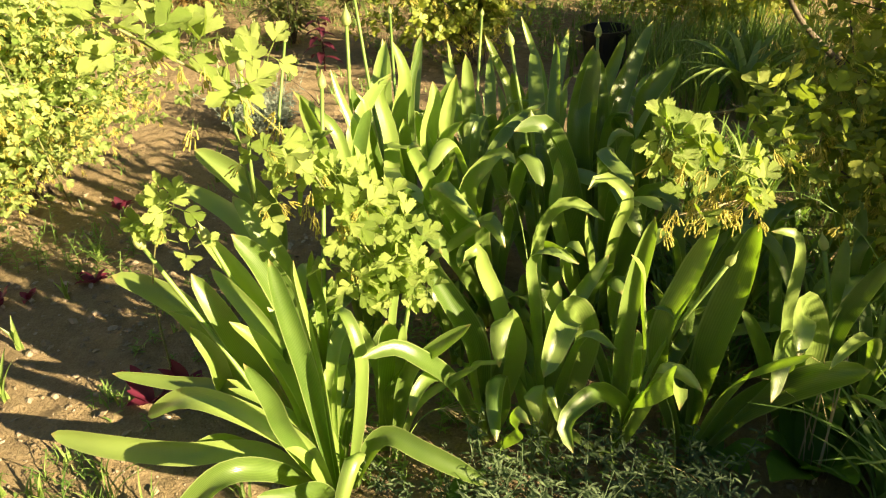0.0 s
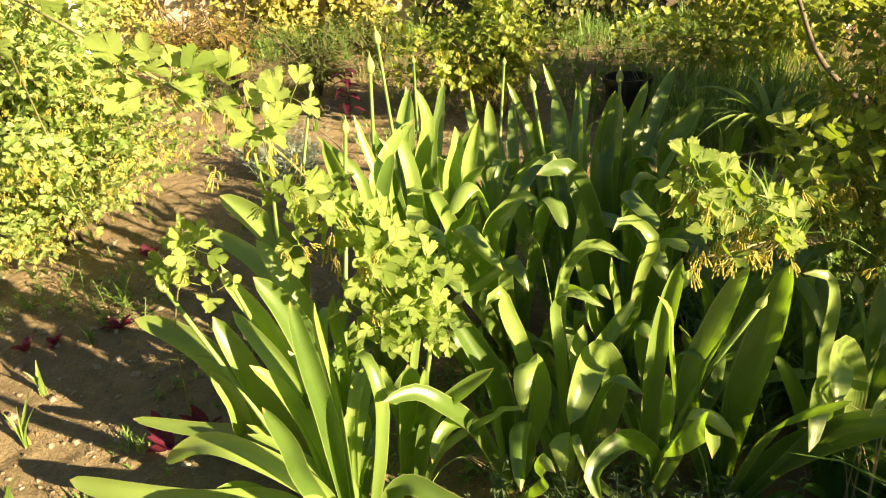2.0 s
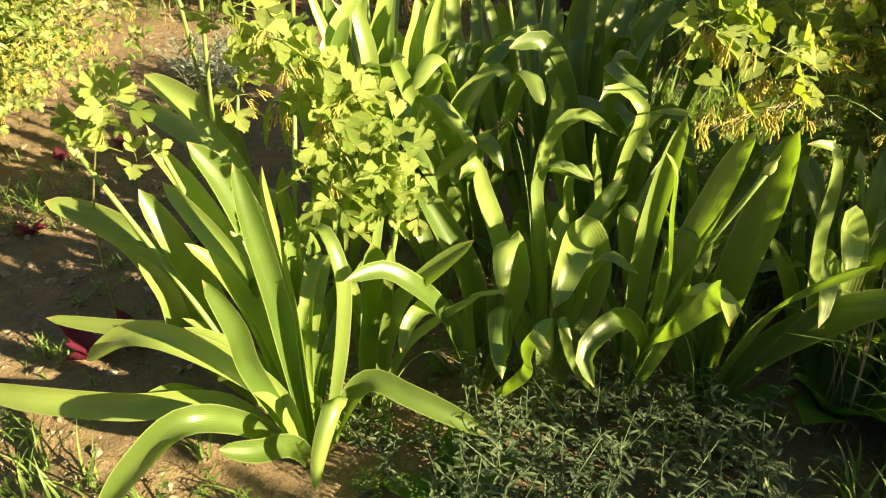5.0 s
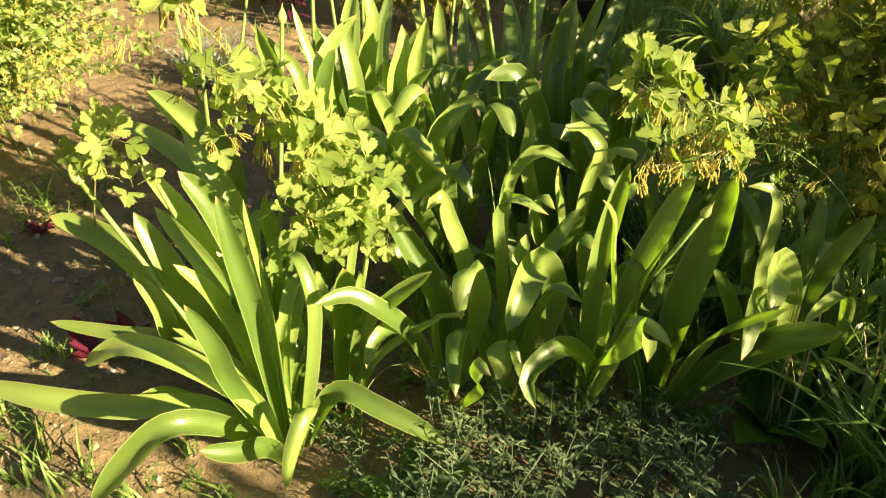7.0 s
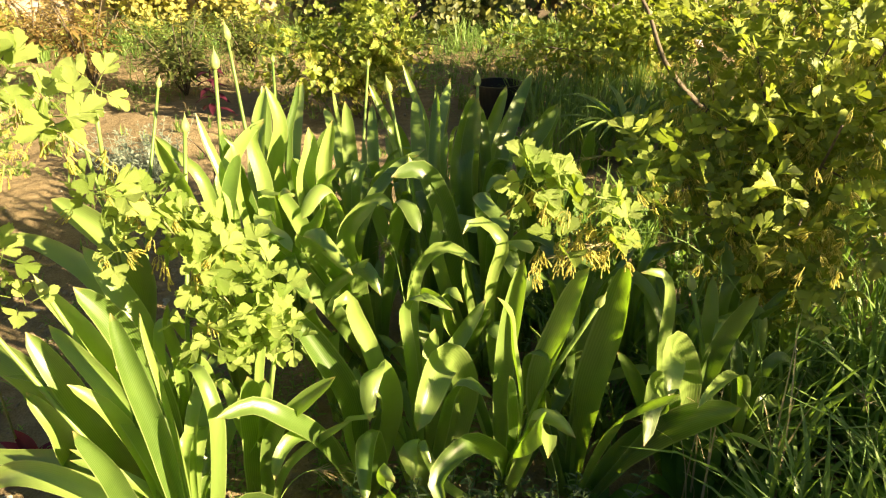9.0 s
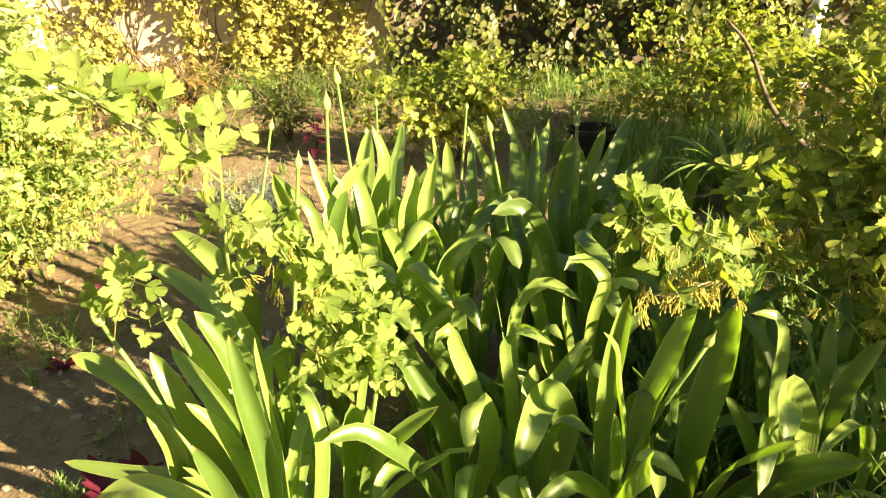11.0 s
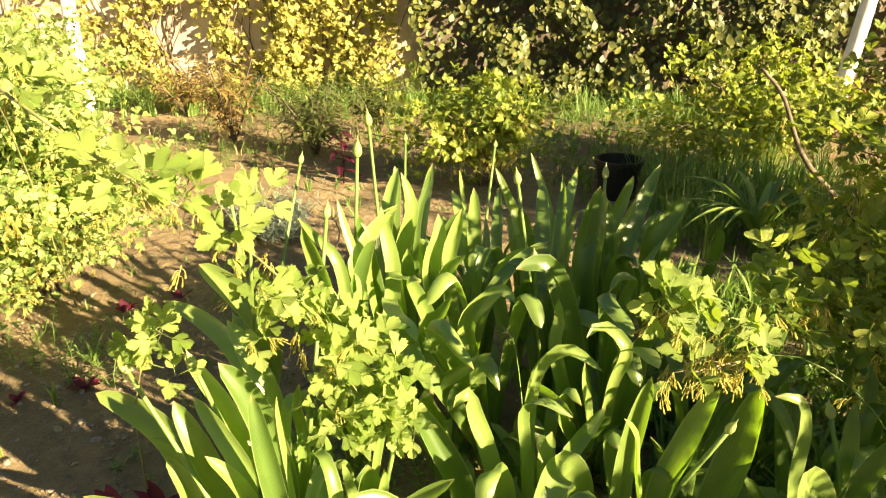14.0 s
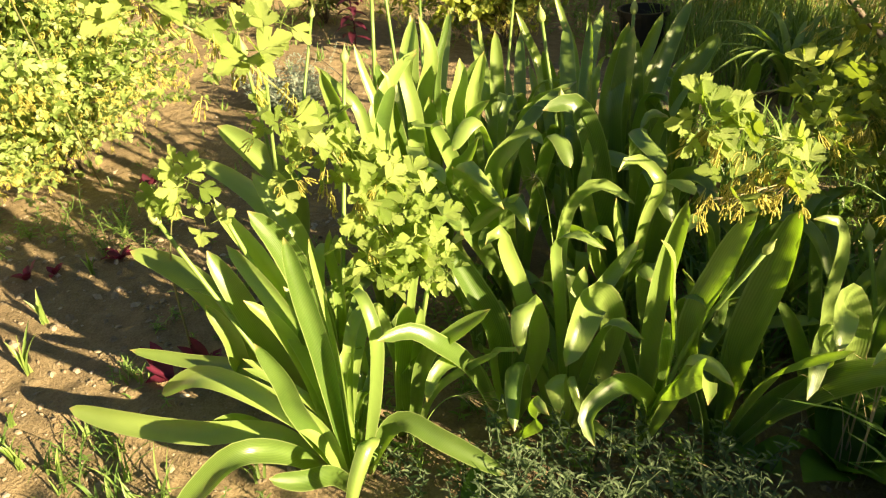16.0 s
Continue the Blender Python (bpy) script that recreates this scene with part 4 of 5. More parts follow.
for tip, seed in (((0.06, 1.42, 0.50), 61), ((0.035, 1.43, 0.42), 62), ((-0.13, 1.37, 0.62), 63), ((-0.02, 1.36, 0.60), 64), ((-0.20, 1.17, 0.93), 65), ((-0.155, 1.20, 0.90), 66), ((-0.10, 1.21, 0.86), 67)):
    rosette_of_leaves(ob, tip, (0.5, -0.5, 0.6), 7, 0.042, LEAVES, seed, 2, 0.022, 0.045)
# a low sucker of the same kind among the front onions
ob = thing("currant_sucker", (-0.58, 1.66, 0), "low sunlit golden currant shoot among onion leaves", "shrub")
shoot(ob, [(-0.58, 1.66, -0.02), (-0.50, 1.55, 0.30), (-0.40, 1.44, 0.50), (-0.345, 1.40, 0.59)], 12, 2, 0.05, 0.042, LEAVES, 0.0026, start=0.76, seed=6, aim=(0.45, -0.4, 0.65))
for tip, seed in (((-0.345, 1.40, 0.585), 71), ((-0.385, 1.42, 0.545), 72), ((-0.33, 1.42, 0.50), 73)):
    rosette_of_leaves(ob, tip, (0.5, -0.4, 0.65), 4, 0.042, LEAVES, seed, 0, 0.02)
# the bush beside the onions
right = bush((1.25, 1.95, 0), "golden currant bush in half shade with drooping faded flowers", [(0.96, 1.88, 0.74), (0.93, 1.78, 0.60), (0.88, 1.62, 0.52), (0.98, 1.72, 0.80), (1.0, 1.45, 0.74), (0.92, 1.38, 0.60), (1.05, 1.60, 0.85), (1.25, 1.50, 0.80), (1.45, 1.70, 0.95), (1.25, 2.10, 0.90), (1.40, 2.20, 1.00), (1.6, 1.9, 0.9), (1.45, 2.45, 0.85)], 2700, 1100, 0.15, 0.037, LEAVES_SHADED, 8, 300)
shoot(right, [(1.25, 1.95, 0.30), (0.92, 1.74, 0.46), (0.66, 1.48, 0.61), (0.50, 1.37, 0.69)], 5, 2, 0.04, 0.040, LEAVES_SHADED, 0.0030, start=0.80, seed=11, aim=(0.45, -0.45, 0.65))
rosette_of_leaves(right, (0.487, 1.362, 0.700), (0.45, -0.55, 0.55), 22, 0.045, LEAVES, 81, 18, 0.030, 0.048)
rosette_of_leaves(right, (0.575, 1.375, 0.630), (0.35, -0.45, 0.7), 6, 0.036, LEAVES, 82, 10, 0.030, 0.046)
rosette_of_leaves(right, (0.625, 1.385, 0.615), (0.45, -0.4, 0.65), 4, 0.042, LEAVES, 83, 3, 0.016, 0.055)
rosette_of_leaves(right, (0.525, 1.37, 0.600), (0.3, -0.5, 0.6), 4, 0.044, LEAVES_SHADED, 84, 12, 0.040, 0.046)
rosette_of_leaves(right, (0.605, 1.39, 0.585), (0.3, -0.5, 0.6), 4, 0.044, LEAVES_SHADED, 85, 11, 0.034, 0.046)
shoot(right, [(1.25, 1.95, 0.45), (0.92, 1.72, 0.56), (0.68, 1.50, 0.62)], 60, 40, 0.11, 0.046, LEAVES_SHADED, start=0.3, seed=15, stem=False)
# five unseen bushes added out of view to shade the bed and the ground
bush((2.15, 0.35, 0), "unseen currant bush with a bare-stemmed crown added to shade the onions", fan(2.10, 0.42, 0.72, 1.02, 0.34, 0.42, 18, 33), 240, 20, 0.14, 0.05, LEAVES_SHADED, 37, 60, start=0.62)
bush((2.10, -0.35, 0), "low unseen currant bush added to shade the front soil", fan(2.05, -0.33, 0.45, 1.02, 0.36, 0.42, 20, 91), 2400, 30, 0.12, 0.05, LEAVES_SHADED, 92, 40)
bush((2.05, 1.0, 0), "unseen currant bush added to shade the right-hand onions", fan(2.05, 1.05, 0.70, 1.17, 0.40, 0.48, 18, 61), 1000, 20, 0.15, 0.05, LEAVES_SHADED, 62, 60, start=0.5)
bush((2.45, 1.1, 0), "tall unseen currant bush added to shade the bush beside the onions", fan(2.4, 1.05, 0.75, 1.28, 0.42, 0.42, 14, 31), 500, 100, 0.15, 0.05, LEAVES_SHADED, 29, 60, start=0.6)
bush((3.6, 2.2, 0), "tall leafy unseen currant bush added to shade the ground behind the bed", fan(3.6, 2.25, 0.4, 1.85, 0.55, 0.85, 20, 35), 2600, 0, 0.22, 0.06, LEAVES_SHADED, 39, 60)
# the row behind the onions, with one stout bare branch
bush((0.15, 4.35, 0), "low golden currant bush behind the onions in shade", fan(0.05, 4.3, 0.15, 0.58, 0.75, 0.45, 14, 9), 1200, 420, 0.17, 0.05, LEAVES_SHADED, 17)
big = bush((2.25, 3.3, 0), "large golden currant bush with arching twigs", fan(2.15, 3.25, 0.3, 1.20, 0.65, 0.6, 18, 12), 3800, 900, 0.18, 0.05, LEAVES_SHADED, 19)
hs = Heap()
tube(hs, spline([Vector(q) - big.location for q in ((1.95, 3.25, 0.0), (1.55, 3.08, 0.30), (1.318, 3.00, 0.512), (1.208, 3.00, 0.734), (1.119, 3.00, 0.832))], 16), 0.014, 0.005, 8)
part("branch", hs.mesh("branch", M_TWIG), big, label="bare grey-brown branch")
bush((1.75, 4.75, 0), "low golden currant bush in front of the ivy", fan(1.65, 4.7, 0.15, 0.80, 0.85, 0.55, 16, 45), 2300, 800, 0.17, 0.05, LEAVES_SHADED, 46, 80)
bush((-2.5, 3.7, 0), "tall golden currant bush in full sun", fan(-2.45, 3.65, 0.2, 0.80, 0.65, 0.5, 18, 13), 4200, 900, 0.17, 0.044, LEAVES, 23, 150)
bush((-3.7, 4.9, 0), "golden currant bush in sun by the wall", fan(-3.1, 4.9, 0.2, 1.0, 1.1, 0.5, 18, 14), 3800, 400, 0.17, 0.046, LEAVES, 24, 60)


# ---- far things: ivy, vines, trees ----
def leaf_mass(name, where, count, size, mat, label, category, seed, shape=None):
    """Thousands of small leaves as one mass."""
    r = random.Random(seed)
    heap = Heap()
    base = [(0, -.5, 0), (.42, -.15, .06), (.36, .2, .05), (0, .62, -.08), (-.36, .2, .05), (-.42, -.15, .06), (0, 0, -.03)]
    faces = [(6, 0, 1), (6, 1, 2), (6, 2, 3), (6, 3, 4), (6, 4, 5), (6, 5, 0)]
    if shape:
        base = [(x * shape, y, z) for x, y, z in base]
    for i in range(count):
        q, rot = where(r)
        s = size * r.uniform(.6, 1.3)
        heap.add(base, faces, Matrix.Translation(q) @ rot @ Matrix.Diagonal((s, s, s, 1)))
    return tagged(new(name, heap.mesh(name, mat)), label, category, kind="stuff")


def ivy_place(r):
    if r.random() < .2:
        x, z = r.uniform(-0.62, 4.2), r.uniform(0.02, 2.7)
        return (x, 7.24 - r.random() * .05, z), Euler((radians(80) + r.gauss(0, .4), r.gauss(0, .4), r.gauss(0, .5))).to_matrix().to_4x4()
    while True:
        x, z = r.uniform(-0.65, 4.2), r.uniform(0.05, 2.7)
        if noise.noise((x * 2.2, z * 2.2, 4)) + 0.35 * noise.noise((x * 6, z * 6, 8)) > 0.06 or r.random() < .06:
            break
    y = 7.12 - 0.40 * noise.noise((x * 2.2, z * 2.2, 4)) - r.random() ** 2 * 0.18
    return (x, y, z), Euler((radians(65) + r.gauss(0, .45), r.gauss(0, .45), r.gauss(0, .5))).to_matrix().to_4x4()


# a bumpy dark sheet added behind the leaves for the shade in the ivy's gaps
heap = Heap()
nx, nz = 90, 44
for k in range(nz + 1):
    for i in range(nx + 1):
        x, z = -0.62 + 4.8 * i / nx, -0.05 + 2.75 * k / nz
        heap.v.append((x + .06 * noise.noise((z * 5, 1, i)), 7.36 - .10 * abs(noise.noise((x * 3, z * 3, 2))) - .05 * noise.noise((x * 11, z * 11, 2)), z))
heap.f += [(k * (nx + 1) + i, k * (nx + 1) + i + 1, (k + 1) * (nx + 1) + i + 1, (k + 1) * (nx + 1) + i) for k in range(nz) for i in range(nx)]
tagged(new("ivy_gap_backing", heap.mesh("ivy_gap_backing", M_TWIG)), "dark sheet added behind the ivy for the shade in its gaps", "ivy", kind="stuff")
leaf_mass("ivy", ivy_place, 17000, 0.062, M_IVY, "dark glossy ivy covering the garden wall", "ivy", 5)


# bare brown vine stems on the plaster
r = random.Random(77)
heap, green = Heap(), Heap()
VINE = [([v.co.copy() for v in me.vertices], [tuple(f.vertices) for f in me.polygons]) for me in LEAVES]
for i in range(74):
    thick = i % 5 < 2
    x = r.uniform(-2.5, -0.95) if thick else r.uniform(-7.2, -1.2)
    q, line = Vector((x, 7.40, -0.03)), []
    dx = r.gauss(0, .25)
    for k in range(9):
        line.append(q.copy())
        q += Vector((dx * .3 + r.gauss(0, .07), r.uniform(-.02, .02), r.uniform(.18, .33)))
        q.y = min(7.42, max(7.33, q.y))
    line = spline(line, 26)
    tube(heap, line, r.uniform(.006, .012), .003, 5)
    for k in range(r.randrange(3, 8) + 5 * thick):
        c = line[r.randrange(0, 26)] + Vector((r.gauss(0, .06), -abs(r.gauss(0, .10 if thick else .05)), r.gauss(0, .06)))
        for j in range(r.randrange(5, 16)):
            q = c + Vector((r.gauss(0, .075), -abs(r.gauss(0, .06)), r.gauss(0, .075)))
            q.y = min(q.y, 7.41)
            turn = (Vector((0.3, -0.7, 0.5)) + Vector((r.gauss(0, .4), r.gauss(0, .4), r.gauss(0, .4)))).to_track_quat("Z", "Y").to_matrix().to_4x4()
            size = r.uniform(.045, .085)
            green.add(*r.choice(VINE), Matrix.Translation(q) @ turn @ Matrix.Rotation(r.uniform(0, 6.28), 4, "Z") @ Matrix.Diagonal((size, size, size, 1)))
tagged(new("wall_vine", green.mesh("wall_vine", M_VINE)), "yellow-green sunlit vine climbing the wall", "vine", kind="stuff")
tagged(new("vine_stems", heap.mesh("vine_stems", M_TWIG)), "thin brown vine stems climbing the plaster wall", "vine", kind="stuff")


def tree(x, y, dx, label, seed):
    ob = thing("fruit_tree", (x, y, 0), label, "tree", "whitewashed trees")
    r = random.Random(seed)
    heap = Heap()
    top = Vector((dx, 0.05, 1.5))
    tube(heap, spline([(0, 0, -.05), (dx * .3, 0, .5), tuple(top)], 12), .065, .05, 12)
    part("trunk", heap.mesh("trunk", M_WHITEWASH), ob, label="whitewashed trunk")
    leaves = Heap()
    for i in range(5):
        a = 2 * math.pi * i / 5 + r.uniform(-.4, .4)
        e = top + Vector((math.cos(a) * .9, math.sin(a) * .9, r.uniform(.9, 1.6)))
        line = spline([top - Vector((0, 0, .03)), top.lerp(e, .5) + Vector((0, 0, .1)), e], 10)
        h = Heap()
        tube(h, line, .03, .008, 7)
        part("limb", h.mesh("limb", M_TWIG), ob)
        for j in range(90):
            q = line[r.randrange(3, 10)] + Vector((r.gauss(0, .2), r.gauss(0, .2), r.gauss(0, .2)))
            s = .06 * r.uniform(.6, 1.2)
            leaves.add([(0, -.5, 0), (.3, 0, .05), (0, .6, 0), (-.3, 0, .05)], [(0, 1, 2, 3)], Matrix.Translation(q) @ leaf_turn(r) @ Matrix.Diagonal((s, s, s, 1)))
    part("crown", leaves.mesh("crown", M_CURRANT_MASS), ob)["kind"] = "stuff"
    return ob


tree(-3.22, 5.95, -0.04, "fruit tree with a bright whitewashed trunk", 1)
tree(2.70, 6.0, 0.20, "leaning fruit tree with a whitewashed trunk", 2)


# ---- weeds, grasses and small plants ----
def tuft(heap, x, y, n, h, spread, width, r, bend=0.6, z=None):
    """Grass blades that rise from one foot and bow over."""
    z = ground_height(x, y) if z is None else z
    for i in range(n):
        a = r.uniform(0, 2 * math.pi)
        d = Vector((math.cos(a), math.sin(a), 0))
        L = h * r.uniform(.55, 1.1)
        lean = r.uniform(.15, 1.0) * bend
        f = Vector((x + r.gauss(0, spread), y + r.gauss(0, spread), z - .01))
        pts = [f + d * (L * lean * s * s) + Vector((0, 0, L * (s - .45 * lean * s * s * s))) for s in (0, .2, .4, .6, .8, 1)]
        blade(heap, pts, width * r.uniform(.7, 1.3), d.cross(Vector((0, 0, 1))), .3, 3, grassy, uv=False)


def field(name, label, boxes, mat, seed, category="grass"):
    """Grass over boxes of (x0, x1, y0, y1, tufts, blades, height, width, bend)."""
    r = random.Random(seed)
    heap = Heap()
    for x0, x1, y0, y1, tufts, n, h, w, bend in boxes:
        for i in range(tufts):
            tuft(heap, r.uniform(x0, x1), r.uniform(y0, y1), n, h * r.uniform(.6, 1.15), .012, w, r, bend)
    return tagged(new(name, heap.mesh(name, mat)), label, category, kind="stuff")


field("grass", "rank green grass growing beside the onions in shade", [(0.88, 1.7, 1.05, 1.75, 190, 9, 0.40, 0.015, 0.7), (0.66, 1.2, 0.98, 1.22, 50, 7, 0.18, 0.009, 0.7), (1.1, 1.8, 0.8, 1.1, 40, 8, 0.30, 0.010, 0.9), (1.45, 2.7, 1.5, 3.3, 170, 9, 0.36, 0.012, 0.8), (0.55, 1.35, 1.5, 2.95, 200, 8, 0.24, 0.012, 0.8)], M_GRASS, 41)
field("tall_grass", "tall fine dark green grass behind the bed", [(0.95, 1.9, 3.3, 4.5, 130, 12, 0.42, 0.008, 0.7), (0.6, 1.1, 4.1, 5.0, 16, 9, 0.22, 0.007, 0.6)], M_GRASS, 42)
field("low_weeds", "short sparse weeds on the soil edge", [(-0.68, -0.18, 1.00, 1.30, 34, 7, 0.11, 0.006, 1.0), (-0.95, -0.6, 1.25, 1.4, 10, 6, 0.08, 0.006, 1.0), (-0.75, -0.35, 1.5, 2.1, 22, 5, 0.06, 0.006, 1.0), (-1.5, -0.5, 2.3, 3.2, 40, 5, 0.06, 0.006, 1.0), (-2.6, 1.6, 3.4, 6.6, 260, 6, 0.10, 0.007, 0.9), (-5, 2.5, 6.3, 7.2, 380, 9, 0.26, 0.010, 0.7), (0.3, 2.6, 4.6, 6.4, 110, 8, 0.12, 0.009, 0.8)], M_GRASS, 43)
field("dry_grass", "pale dry grass stems", [(-2.6, 1.6, 4.6, 7.0, 90, 6, 0.14, 0.005, 1.0), (0.80, 1.10, 1.3, 1.6, 6, 4, 0.45, 0.004, 0.7), (-0.1, 0.8, 1.25, 1.5, 4, 2, 0.2, 0.003, 0.8)], M_GRASS_DRY, 44)


def herbs(name, label, boxes, mat, seed, category="weed"):
    """Low leafy stems over boxes of (x0, x1, y0, y1, stems, height, leaf length)."""
    r = random.Random(seed)
    heap = Heap()
    for x0, x1, y0, y1, count, h, size in boxes:
        for i in range(count):
            x, y = r.uniform(x0, x1), r.uniform(y0, y1)
            top = Vector((r.gauss(0, .35), r.gauss(0, .35), 1)) * h * r.uniform(.5, 1.2)
            foot = Vector((x, y, ground_height(x, y) - .005))
            tube(heap, [foot, foot + top * .5 + Vector((r.gauss(0, .006), r.gauss(0, .006), 0)), foot + top], .0016, .0008, 4)
            for j in range(11):
                u = .15 + .85 * j / 10
                a = j * 2.4 + r.uniform(-.4, .4)
                d = Vector((math.cos(a), math.sin(a), r.uniform(.2, .9))).normalized()
                L = size * (1.1 - .5 * u) * r.uniform(.7, 1.2)
                q = foot + top * u
                blade(heap, [q + d * (L * s) - Vector((0, 0, L * .35 * s * s)) for s in (0, .35, .7, 1)], L * .24, d.cross(Vector((0, 0, 1))), .3, 3, lambda s: math.sin(math.pi * (.12 + .85 * s)), uv=False)
    return tagged(new(name, heap.mesh(name, mat)), label, category, kind="stuff")


herbs("silver_weed", "grey-green low weeds in front of the onions", [(0.12, 0.66, 0.98, 1.36, 250, 0.15, 0.034), (-0.02, 0.2, 1.20, 1.34, 24, 0.08, 0.026)], M_SILVER, 45)
herbs("wormwood", "silvery feathery wormwood on bare soil", [(-0.98, -0.72, 3.3, 3.6, 110, 0.20, 0.055)], M_WORM, 46, "herb")
herbs("chickweed", "small green weeds between the plants", [(-0.75, -0.25, 1.55, 2.3, 40, 0.05, 0.022), (-0.2, 0.6, 1.3, 1.9, 160, 0.12, 0.03), (-1.6, -0.9, 2.1, 2.4, 50, 0.10, 0.03), (-0.95, -0.5, 1.3, 1.5, 12, 0.05, 0.02), (-0.5, 0.05, 1.05, 1.26, 36, 0.05, 0.02), (0.5, 1.4, 1.6, 3.0, 200, 0.14, 0.035), (-0.5, 2.4, 4.4, 6.8, 500, 0.22, 0.06), (-2.4, -0.6, 4.6, 6.9, 160, 0.14, 0.05), (-5, -0.6, 6.5, 7.3, 260, 0.3, 0.07)], M_GRASS, 47)


def oval(s):
    return max(0.03, math.sin(math.pi * min(1, .06 + s * .95))) ** .8


def rosette(name, at, label, category, leaves, mat, group="", part_name="leaf"):
    """A small plant of a few broad leaves, each (azimuth, length, width, rise, droop)."""
    ob = thing(name, (at[0], at[1], ground_height(*at)), label, category, group)
    for az, L, w, rise, droop in leaves:
        d = Vector((math.cos(radians(az)), math.sin(radians(az)), 0))
        pts = [d * (L * s) + Vector((0, 0, L * (rise * s - droop * s * s) - .004)) for s in [i / 9 for i in range(10)]]
        heap = Heap()
        blade(heap, pts, w, d.cross(Vector((0, 0, 1))), .25, 5, oval, .12, rng.uniform(0, 6))
        part(part_name, heap.mesh(part_name, mat), ob)
    return ob


def red_seedling(x, y, size, n=7):
    size *= 0.72
    r = random.Random(int(x * 1000))
    rosette("red_orach", (x, y), "small dark red orach seedling on the soil", "plant",
            [(r.uniform(0, 360), size * r.uniform(.7, 1.2), size * .55, r.uniform(.7, 1.8), .4) for i in range(n)], M_RED, "red seedlings")


for x, y, size in ((-1.01, 2.12, .07), (-1.16, 2.02, .05), (-1.24, 2.0, .06), (-0.60, 1.58, .09), (-0.52, 1.62, .08), (-1.15, 2.62, .07), (-1.0, 2.75, .06), (-0.5, 1.95, .06)):
    red_seedling(x, y, size)


def spears(x, y, h, n, w, seed, label="grey-green spear leaves of a young bulb", lean=.5):
    ob = thing("bulb_seedling", (x, y, ground_height(x, y)), label, "plant", "young bulbs")
    r = random.Random(seed)
    for i in range(n):
        a = r.uniform(0, 6.28)
        d = Vector((math.cos(a), math.sin(a), 0))
        L, k = h * r.uniform(.6, 1.1), r.uniform(.1, 1) * lean
        heap = Heap()
        blade(heap, [d * (L * k * s * s) + Vector((0, 0, L * s - .01)) for s in [j / 7 for j in range(8)]], w * r.uniform(.8, 1.2), d.cross(Vector((0, 0, 1))), .5, 5, grassy)
        part("leaf", heap.mesh("leaf", M_ONION), ob)
    return ob


for i, (x, y, h, n, w) in enumerate(((-1.04, 2.02, .09, 5, .012), (-1.06, 1.80, .10, 6, .016), (-1.05, 2.24, .11, 4, .016), (-0.98, 1.60, .13, 4, .018), (-0.86, 2.85, .16, 4, .02), (-0.80, 1.30, .09, 6, .016), (-0.70, 1.28, .08, 5, .014), (-0.9, 1.42, .08, 4, .014), (-1.3, 1.75, .1, 4, .014), (0.60, 1.05, .16, 5, .028), (0.72, 1.08, .14, 4, .026), (0.52, 1.10, .10, 3, .024))):
    spears(x, y, h, n, w, 60 + i)

for x, y, L, n, rise, seed in ((0.13, 1.19, .11, 5, 1.1, 5), (0.82, 1.37, .16, 6, 1.5, 1), (0.92, 1.40, .16, 6, 1.4, 2), (0.66, 1.40, .10, 4, 1.0, 3), (0.93, 1.20, .10, 6, 1.0, 4), (1.05, 1.28, .12, 6, 1.1, 6)):
    r = random.Random(seed)
    rosette("dock", (x, y), "dark green broad-leaved dock weed in the grass", "weed", [(i * 360 / n + r.uniform(-30, 30), L * r.uniform(.7, 1.1), L * r.uniform(.40, .55), rise * r.uniform(.7, 1.2), .45) for i in range(n)], M_DOCK, "dock weeds")


def arching(x, y, n, L, w, seed, name, label):
    """A clump of long arching strap leaves."""
    ob = thing(name, (x, y, ground_height(x, y)), label, "plant")
    r = random.Random(seed)
    for i in range(n):
        a = r.uniform(0, 6.28)
        d = Vector((math.cos(a), math.sin(a), 0))
        l, k = L * r.uniform(.7, 1.1), r.uniform(.3, .8)
        pts = [d * (l * k * s ** 1.5) + Vector((0, 0, l * (1.25 * s - (.5 + .5 * k) * s * s) - .01)) for s in [j / 13 for j in range(14)]]
        heap = Heap()
        blade(heap, pts, w * r.uniform(.8, 1.2), d.cross(Vector((0, 0, 1))), .4, 5, grassy)
        part("leaf", heap.mesh("leaf", M_ONION), ob)


arching(1.32, 3.35, 28, 0.64, 0.04, 71, "daylily", "clump of arching blue-green strap leaves in shade")
arching(1.62, 3.2, 18, 0.5, 0.035, 72, "daylily", "clump of arching blue-green strap leaves in shade")


def peony(x, y, h, rad, n, mat, seed, label):
    """A leafy perennial: upright stems with narrow leaflets."""
    ob = thing("peony_bush", (x, y, ground_height(x, y)), label, "shrub", "peonies")
    r = random.Random(seed)
    heap = Heap()
    for i in range(n):
        a, u = r.uniform(0, 6.28), r.random() ** .6
        tip = Vector((math.cos(a) * rad * u, math.sin(a) * rad * u, h * r.uniform(.6, 1.05)))
        line = spline([tip * .05, tip * .5 + Vector((0, 0, h * .08)), tip], 8)
        hs = Heap()
        tube(hs, line, .005, .003, 5)
        part("stem", hs.mesh("stem", M_TWIG), ob)
        for j in range(34):
            q = line[r.randrange(2, 8)]
            b = r.uniform(0, 6.28)
            d = Vector((math.cos(b), math.sin(b), r.uniform(-.3, .6))).normalized()
            o = q + d * r.uniform(0, .09)
            L = r.uniform(.06, .11)
            blade(heap, [o + d * (L * s) - Vector((0, 0, L * .3 * s * s)) for s in (0, .3, .65, 1)], L * .26, d.cross(Vector((0, 0, 1))), .3, 3, lambda s: math.sin(math.pi * (.1 + .87 * s)), uv=False)
    part("foliage", heap.mesh("foliage", mat), ob)["kind"] = "stuff"


